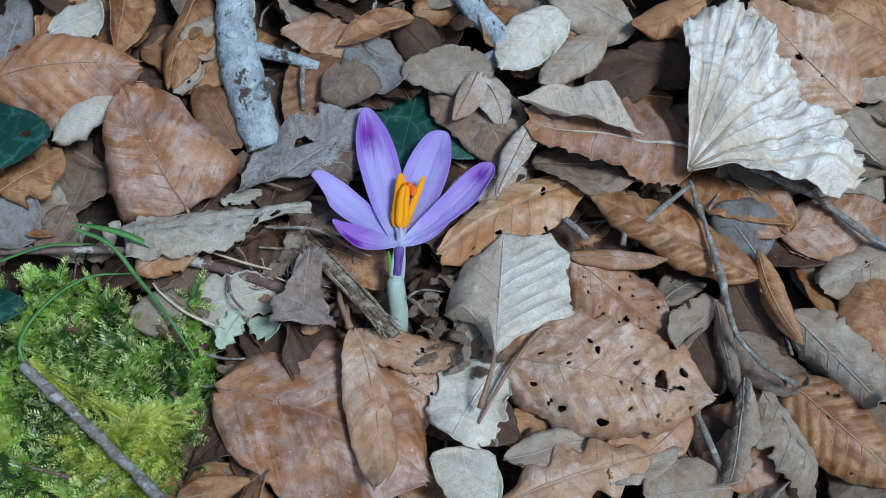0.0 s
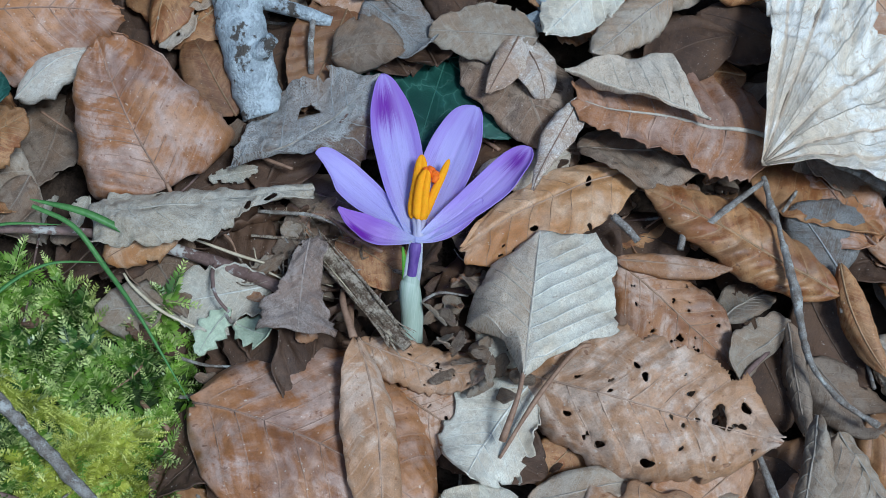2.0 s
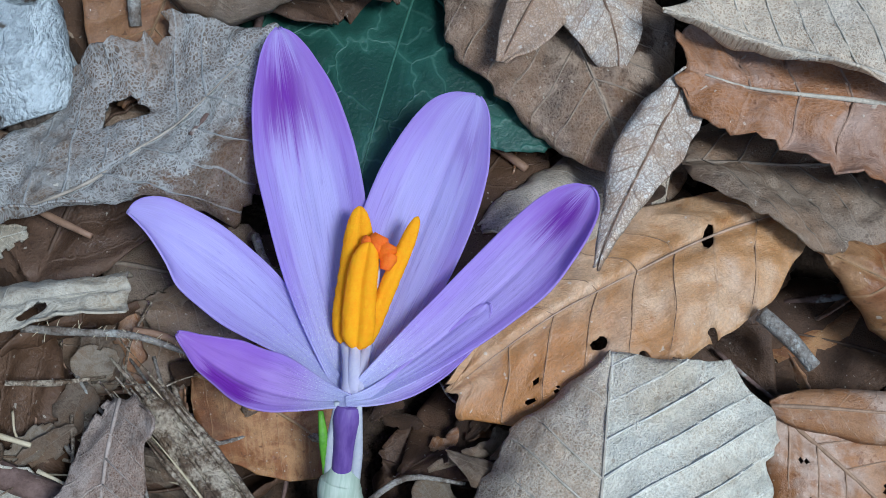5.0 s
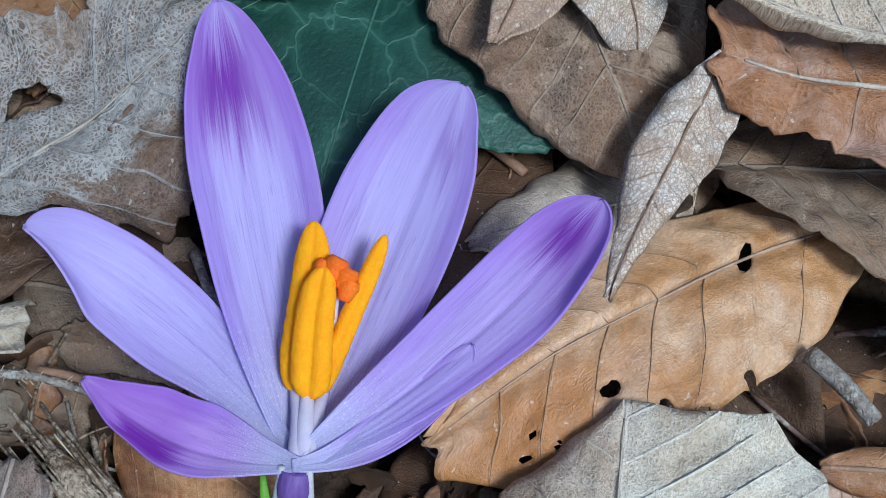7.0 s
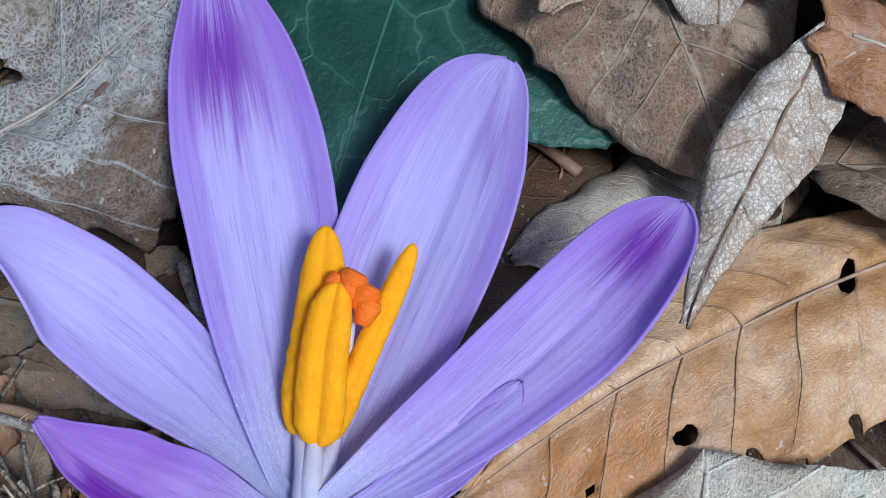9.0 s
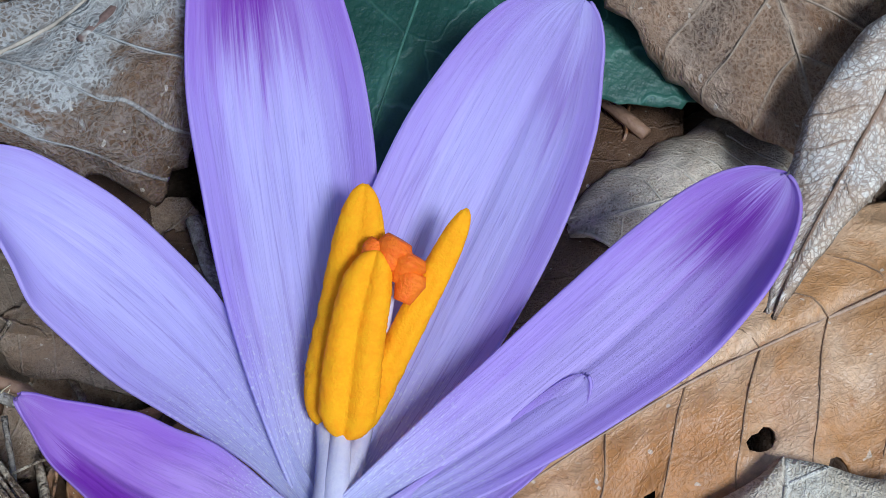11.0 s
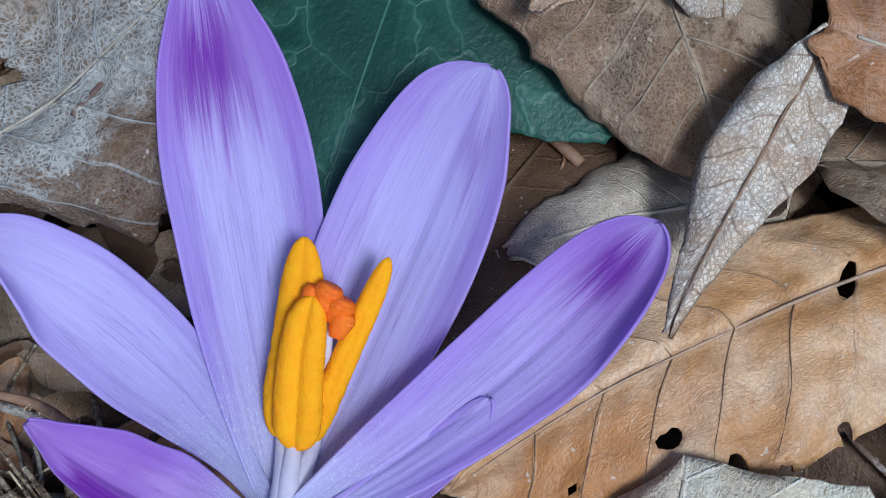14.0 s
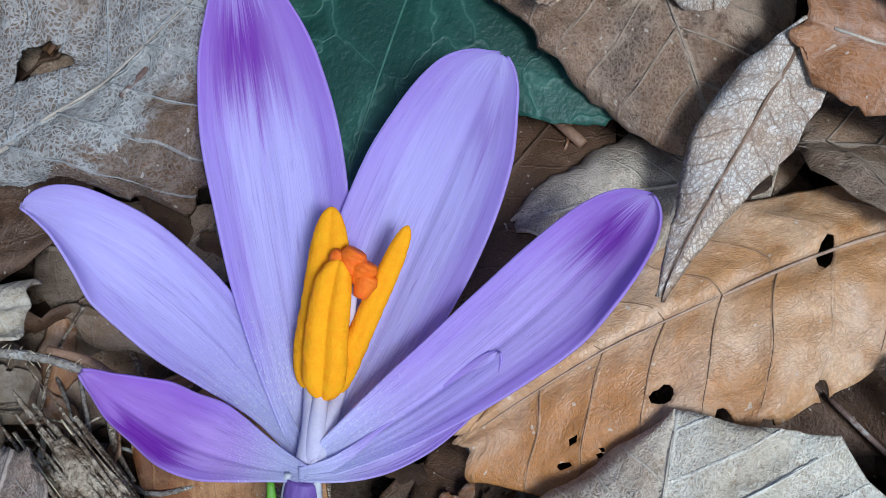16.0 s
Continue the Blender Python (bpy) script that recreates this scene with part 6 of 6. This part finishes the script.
def moss():
    rng = random.Random(11)

    def inside(x, y):
        edge = -0.0470 + 0.006 * math.sin(y * 260) + 0.35 * min(0.0, -y - 0.02) * -1 - max(0.0, y + 0.012) * 1.05
        top = 0.0085 + 0.004 * math.sin(x * 190)
        return x < edge and y < top - max(0.0, x + 0.100) * 0.22

    def height(x, y):
        dx = min(1.0, max(0.0, (-0.044 - x) / 0.018))
        return -0.013 + 0.012 * dx ** 0.6 + 0.0085 * noise.noise(Vector((x * 75, y * 75, 2)))

    def seat(x, y, z):
        return Vector((x, y - 0.9 * rise(x, y), z + rise(x, y)))

    bm = bmesh.new()
    step, rows = 0.0025, []
    for i in range(53):
        rows.append([])
        for j in range(45):
            x, y = -0.152 + i * step, -0.100 + j * step
            soft = 0.0012 * noise.noise(Vector((x * 400, y * 400, 0)))
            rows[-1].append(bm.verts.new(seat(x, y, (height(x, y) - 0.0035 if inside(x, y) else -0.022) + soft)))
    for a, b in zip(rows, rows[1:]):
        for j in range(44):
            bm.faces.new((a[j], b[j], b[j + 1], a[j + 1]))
    tagged(part("moss", bm, MOSS_BED), "dark moss bed under the green shoots", "moss", kind="stuff")
    bm = bmesh.new()
    layer = bm.loops.layers.uv.new("UVMap")
    for _ in range(6200):
        x, y = rng.uniform(-0.150, -0.040), rng.uniform(-0.115, 0.012)
        if not inside(x, y) or noise.noise(Vector((x * 130, y * 130, 5))) < -0.16:
            continue
        z = height(x, y) + rng.uniform(-0.005, 0.0015)
        head = rng.uniform(0, 2 * math.pi) + 0.6 * noise.noise(Vector((x * 60, y * 60, 9)))
        climb = rng.uniform(0.1, 1.35)
        t = Vector((math.cos(head) * math.cos(climb), math.sin(head) * math.cos(climb), math.sin(climb)))
        frond(bm, layer, rng, seat(x, y, z), t, rng.uniform(0.0048, 0.0105), rng.uniform(0.1, 0.5), rng.choice((0.26, 0.32, 0.40)))
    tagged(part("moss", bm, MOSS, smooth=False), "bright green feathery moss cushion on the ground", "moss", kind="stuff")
    bm = bmesh.new()
    layer = bm.loops.layers.uv.new("UVMap")
    for line in (((-0.0975, -0.0240), (-0.0880, -0.0320), (-0.0790, -0.0370), (-0.0690, -0.0420), (-0.0600, -0.0440)), ((-0.0690, -0.0480), (-0.0640, -0.0430), (-0.0590, -0.0400)), ((-0.0800, -0.0600), (-0.0730, -0.0500), (-0.0660, -0.0450))):
        pts = spline([seat(x, y, height(x, y) + 0.0045) for x, y in line], 26)
        for a, b in zip(pts, pts[1:]):
            for _ in range(2):
                t = ((b - a).normalized() + Vector((rng.gauss(0, 0.6), rng.gauss(0, 0.6), rng.gauss(0.1, 0.3)))).normalized()
                frond(bm, layer, rng, a + Vector((rng.gauss(0, 0.0009), rng.gauss(0, 0.0009), rng.gauss(0, 0.0006))), t, rng.uniform(0.003, 0.0075), 0.3, 0.22)
    for _ in range(520):
        g, r = rng.uniform(0, 6.283), rng.random() ** 0.6
        x, y = -0.0690 + math.cos(g) * r * 0.017, -0.0520 + math.sin(g) * r * 0.014
        climb, head = rng.uniform(0.1, 1.2), rng.uniform(0, 6.283)
        t = Vector((math.cos(head) * math.cos(climb), math.sin(head) * math.cos(climb), math.sin(climb)))
        if inside(x, y):
            frond(bm, layer, rng, seat(x, y, height(x, y) + rng.uniform(-0.003, 0.001)), t, rng.uniform(0.004, 0.008), 0.3, 0.32)
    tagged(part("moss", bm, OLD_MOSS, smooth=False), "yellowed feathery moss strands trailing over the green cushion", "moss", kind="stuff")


moss()


# ---- lower litter: leaves that show only in the gaps ----
def litter():
    rng = random.Random(3)
    kinds = (("beech", 0.046, 0.030), ("beech", 0.036, 0.022), ("horn", 0.044, 0.024), ("rag", 0.034, 0.022), ("rag", 0.026, 0.016), ("beech", 0.040, 0.020))
    words = {"brown": "brown", "dark": "shade-dark", "orange": "russet", "umber": "dull umber", "beige": "beige faded"}
    protos = []
    for i, (kind, ln, wd) in enumerate(kinds * 2):
        bm, rib, _ = blade_mesh(ln, wd, kind, 200 + i, k=rng.uniform(-0.9, 0.5), cl=rng.uniform(-1.2, 1.6), cr=rng.uniform(-1.2, 1.6), arch=rng.uniform(0.0, 0.1), pleat=rng.uniform(0.004, 0.016), wave=rng.uniform(0.03, 0.08), torn=0.1 if kind == "rag" else 0.03)
        rm = bmesh.new()
        tube(rm, rib, (0.00034, 0.00028, 0.00018, 0.00008), 5, 2)
        pair = []
        for name, mesh in (("blade", bm), ("midrib", rm)):
            me = bpy.data.meshes.new(name)
            for f in mesh.faces:
                f.smooth = True
            mesh.to_mesh(me)
            mesh.free()
            pair.append(me)
        for mat in ("brown", "dark", "orange", "umber", "beige"):
            copies = [me.copy() for me in pair]
            copies[0].materials.append(MATS[mat])
            copies[1].materials.append(RIBS[mat])
            protos.append((kind, mat, copies))
    made, pools = 0, {}
    while made < 270:
        x, y = rng.uniform(-0.19, 0.20), rng.uniform(-0.10, 0.22)
        if math.hypot(x, y - 0.012) < 0.016 or (x < -0.048 and y < 0.002):
            continue
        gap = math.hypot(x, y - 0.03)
        # Low leaves are mostly dark: the shade of the gaps put into their colour.
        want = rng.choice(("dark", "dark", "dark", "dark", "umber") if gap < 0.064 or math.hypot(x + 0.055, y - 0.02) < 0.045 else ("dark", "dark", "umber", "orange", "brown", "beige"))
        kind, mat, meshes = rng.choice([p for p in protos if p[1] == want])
        z = -0.0110 + rng.uniform(-0.002, 0.003) + 0.004 * made / 270 + rise(x, y)
        m = Matrix.Translation((x, y, z)) @ Matrix.Rotation(rng.uniform(0, 6.283), 4, "Z") @ Matrix.Rotation(rng.gauss(0, 0.25), 4, "X") @ Matrix.Rotation(rng.gauss(0.0, 0.18), 4, "Y") @ Matrix.Translation((-0.02, 0, 0))
        made += 1
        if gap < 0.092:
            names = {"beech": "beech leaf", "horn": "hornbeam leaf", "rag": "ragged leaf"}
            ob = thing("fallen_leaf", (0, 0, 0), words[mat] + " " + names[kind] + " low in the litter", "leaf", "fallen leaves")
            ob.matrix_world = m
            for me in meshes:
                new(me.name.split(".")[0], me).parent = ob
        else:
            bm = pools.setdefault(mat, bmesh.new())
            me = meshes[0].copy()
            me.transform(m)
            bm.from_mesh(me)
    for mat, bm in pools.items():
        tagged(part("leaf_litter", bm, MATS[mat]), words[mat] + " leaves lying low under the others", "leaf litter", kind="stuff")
    # the wider litter of the wood floor
    for mat, many in (("brown", 1500), ("umber", 1300), ("beige", 700)):
        verts, faces = [], []
        for _ in range(many):
            a, r = rng.uniform(0, 6.283), 0.15 + 0.95 * rng.random() ** 0.75
            x, y = math.cos(a) * r, 0.05 + math.sin(a) * r
            if -0.20 < x < 0.21 and -0.11 < y < 0.23:
                continue
            m = Matrix.Translation((x, y, -0.008 + rng.uniform(-0.006, 0.010) + rise(x, y))) @ Matrix.Rotation(rng.uniform(0, 6.283), 4, "Z") @ Matrix.Rotation(rng.gauss(0, 0.3), 4, "X") @ Matrix.Rotation(rng.gauss(0, 0.2), 4, "Y")
            ln, wd, cup = rng.uniform(0.035, 0.06), rng.uniform(0.02, 0.034), rng.uniform(-0.006, 0.004)
            for i in range(7):
                u = i / 6
                w = wd / 2 * max(0.03, profile("beech", min(max(u, 0.01), 0.98)))
                k = len(verts)
                verts += [m @ Vector((u * ln, w * v, cup * v * v + 0.006 * u * (1 - u) * 4)) for v in (-1, -0.5, 0, 0.5, 1)]
                if i:
                    faces += [(k + j - 5, k + j, k + j + 1, k + j - 4) for j in range(4)]
        me = bpy.data.meshes.new("leaf_litter")
        me.from_pydata(verts, [], faces)
        me.materials.append(MATS[mat])
        tagged(new("leaf_litter", me), words[mat] + " fallen leaves spread over the wood floor", "leaf litter", kind="stuff")


litter()


def tucked():
    """Crumpled smaller leaves wedged at steep angles into the gaps between the large ones."""
    rng = random.Random(31)
    made = 0
    for _ in range(4000):
        if made >= 150:
            break
        x, y = rng.uniform(-0.15, 0.16), rng.uniform(-0.06, 0.17)
        p = Vector((x, y, 0))
        if math.hypot(x, y - 0.035) < 0.060 or (x < -0.042 and y < 0.008) or (-0.115 < x < -0.03 and -0.01 < y < 0.036):
            continue
        free = True
        for b, t, w in laid:
            b2, t2 = Vector((b.x, b.y, 0)), Vector((t.x, t.y, 0))
            d = t2 - b2
            f = min(1.0, max(0.0, (p - b2).dot(d) / max(d.length_squared, 1e-9)))
            if (p - b2 - d * f).length < 0.37 * w:
                free = False
                break
        if not free:
            continue
        mat = rng.choice(("brown", "rust", "orange", "umber", "beige", "pale", "dark", "walnut"))
        g, ln = rng.uniform(0, 6.283), rng.uniform(0.016, 0.030)
        d = Vector((math.cos(g), math.sin(g), rng.gauss(0.0, 0.30))) * ln
        z = rng.uniform(-0.006, 0.000) + rise(x, y)
        base = Vector((x, y, z)) - d * 0.5
        leaf("small crumpled " + mat + " leaf wedged between larger leaves", mat, rng.choice(("rag", "rag", "beech", "horn")), base, base + d, ln * rng.uniform(0.5, 0.85), roll=rng.gauss(0, 28),
             k=rng.uniform(-1.0, 0.6), arch=rng.uniform(0, 0.12), wave=rng.uniform(0.09, 0.18), veins=0.8, torn=rng.choice((0.05, 0.14, 0.22)), cl=rng.uniform(-1.6, 2.0), cr=rng.uniform(-1.6, 2.0), tipc=rng.uniform(-1.0, 1.4), pleat=rng.uniform(0.0, 0.018))
        made += 1


tucked()


# ---- crumbs: broken leaf bits, bud scales and stem pieces in the hollows ----
def crumbs():
    rng = random.Random(21)
    words = {"brown": "brown", "dark": "dark", "orange": "russet", "umber": "umber", "beige": "beige", "pale": "pale"}
    bits = []
    for i in range(10):
        bm, _, _ = blade_mesh(rng.uniform(0.007, 0.015), rng.uniform(0.004, 0.009), "rag", 400 + i, k=rng.uniform(-1.2, 0.9), wave=rng.uniform(0.05, 0.12), torn=0.2, fine=1)
        me = bpy.data.meshes.new("leaf_bit")
        for f in bm.faces:
            f.smooth = True
        bm.to_mesh(me)
        bm.free()
        for mat in words:
            m2 = me.copy()
            m2.materials.append(MATS[mat])
            bits.append((mat, m2))
    for _ in range(200):
        x, y = rng.uniform(-0.15, 0.16), rng.uniform(-0.07, 0.17)
        if (x < -0.038 and y < 0.006) or math.hypot(x + 0.012, y - 0.035) < 0.032:
            continue
        want = rng.choice(("dark", "umber", "umber", "brown", "orange", "beige", "pale"))
        mat, me = rng.choice([q for q in bits if q[0] == want])
        ob = new("leaf_bit", me)
        ob.matrix_world = Matrix.Translation((x, y, rng.uniform(-0.0090, -0.0010) + rise(x, y))) @ Matrix.Rotation(rng.uniform(0, 6.283), 4, "Z") @ Matrix.Rotation(rng.gauss(0, 0.5), 4, "X") @ Matrix.Rotation(rng.gauss(0, 0.35), 4, "Y")
        tagged(ob, "small broken " + words[mat] + " leaf bit among the litter", "leaf bit", "leaf bits")
    for i in range(90):
        x, y, g = rng.uniform(-0.13, 0.14), rng.uniform(-0.06, 0.15), rng.uniform(0, 6.283)
        ln, z = rng.uniform(0.008, 0.028), rng.uniform(-0.008, 0.000) + rise(x, y)
        if math.hypot(x + 0.012, y - 0.035) < 0.032:
            continue
        d = Vector((math.cos(g), math.sin(g), rng.uniform(-0.2, 0.25))) * ln
        c = Vector((x, y, z))
        side = Vector((-d.y, d.x, 0)) * rng.uniform(-0.15, 0.15)
        bm = bmesh.new()
        r = rng.uniform(0.00025, 0.0007)
        tube(bm, (c, c + d * 0.5 + side, c + d), (r, r * 0.9, r * 0.6), 6, 4, 0.25, i)
        tagged(part("stem_bit", bm, rng.choice((STALK, TWIG, BROWN_TWIG))), "short dry stem piece in the litter", "stem", "stem bits")

    # a tangle of fibres, root threads and torn bits between the pale leaf and the splinter
    for i in range(64):
        c = Vector((rng.gauss(-0.0330, 0.0060), rng.gauss(0.0185, 0.0045), rng.uniform(-0.004, 0.0055)))
        g, ln = rng.gauss(-0.6, 0.7), rng.uniform(0.004, 0.013)
        d = Vector((math.cos(g), math.sin(g), rng.uniform(-0.35, 0.45))) * ln
        side = Vector((-d.y, d.x, d.z)) * rng.uniform(-0.3, 0.3)
        bm = bmesh.new()
        r = rng.uniform(0.00012, 0.00042)
        tube(bm, (c - d * 0.5, c + side, c + d * 0.5), (r, r * 0.9, r * 0.4), 6, 4, 0.5, i)
        tagged(part("fibre", bm, rng.choice((WOOD, WOOD, STALK, TWIG, STRAW))), "thin dry fibre in a tangle beside the splinter", "fibre", "dry fibres")
    # mould: torn scraps, stalk ends and bud scales lying thick in the hollows round the bloom
    heap = {}
    for i in range(330):
        x, y = rng.uniform(-0.052, 0.075), rng.uniform(-0.012, 0.066)
        if math.hypot(x + 0.004, (y - 0.020) * 0.7) < 0.006:
            continue
        # Mostly dark scraps: the deep shade of the hollows painted into the heap.
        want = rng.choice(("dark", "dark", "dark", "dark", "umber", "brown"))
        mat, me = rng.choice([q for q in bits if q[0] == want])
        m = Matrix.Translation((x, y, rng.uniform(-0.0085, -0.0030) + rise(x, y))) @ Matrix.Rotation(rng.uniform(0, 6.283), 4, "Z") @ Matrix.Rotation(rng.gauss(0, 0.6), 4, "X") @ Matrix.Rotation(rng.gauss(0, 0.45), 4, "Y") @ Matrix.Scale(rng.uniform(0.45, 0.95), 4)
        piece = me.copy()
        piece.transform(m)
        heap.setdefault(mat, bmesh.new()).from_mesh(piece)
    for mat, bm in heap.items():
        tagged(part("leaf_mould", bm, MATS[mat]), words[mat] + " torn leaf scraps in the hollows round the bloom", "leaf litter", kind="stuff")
    for i in range(70):
        c = Vector((rng.uniform(-0.052, 0.070), rng.uniform(-0.010, 0.064), rng.uniform(-0.0075, -0.0025)))
        c.z += rise(c.x, c.y)
        g, ln = rng.uniform(0, 6.283), rng.uniform(0.004, 0.014)
        d = Vector((math.cos(g), math.sin(g), rng.uniform(-0.3, 0.3))) * ln
        side = Vector((-d.y, d.x, d.z)) * rng.uniform(-0.3, 0.3)
        bm = bmesh.new()
        r = rng.uniform(0.00015, 0.00065)
        tube(bm, (c - d * 0.5, c + side, c + d * 0.5), (r, r * 0.9, r * 0.5), 6, 4, 0.4, i + 300)
        tagged(part("stem_bit", bm, rng.choice((WOOD, STALK, STALK, TWIG, BROWN_TWIG))), "short dry stem piece in the mould", "stem", "stem bits")
    for i in range(56):
        want = rng.choice(("umber", "umber", "beige", "brown"))
        mat, me = rng.choice([q for q in bits if q[0] == want])
        ob = new("leaf_bit", me)
        ob.matrix_world = Matrix.Translation((rng.gauss(-0.0350, 0.0075), rng.gauss(0.0170, 0.0060), rng.uniform(-0.005, 0.0035)) if i < 26 else (rng.uniform(0.005, 0.022), rng.uniform(-0.004, 0.024), rng.uniform(-0.008, -0.002))) @ Matrix.Rotation(rng.uniform(0, 6.283), 4, "Z") @ Matrix.Rotation(rng.gauss(0, 0.7), 4, "X") @ Matrix.Rotation(rng.gauss(0, 0.5), 4, "Y") @ Matrix.Scale(0.7, 4)
        tagged(ob, "small torn " + words[mat] + " leaf bit near the stem", "leaf bit", "leaf bits")


crumbs()
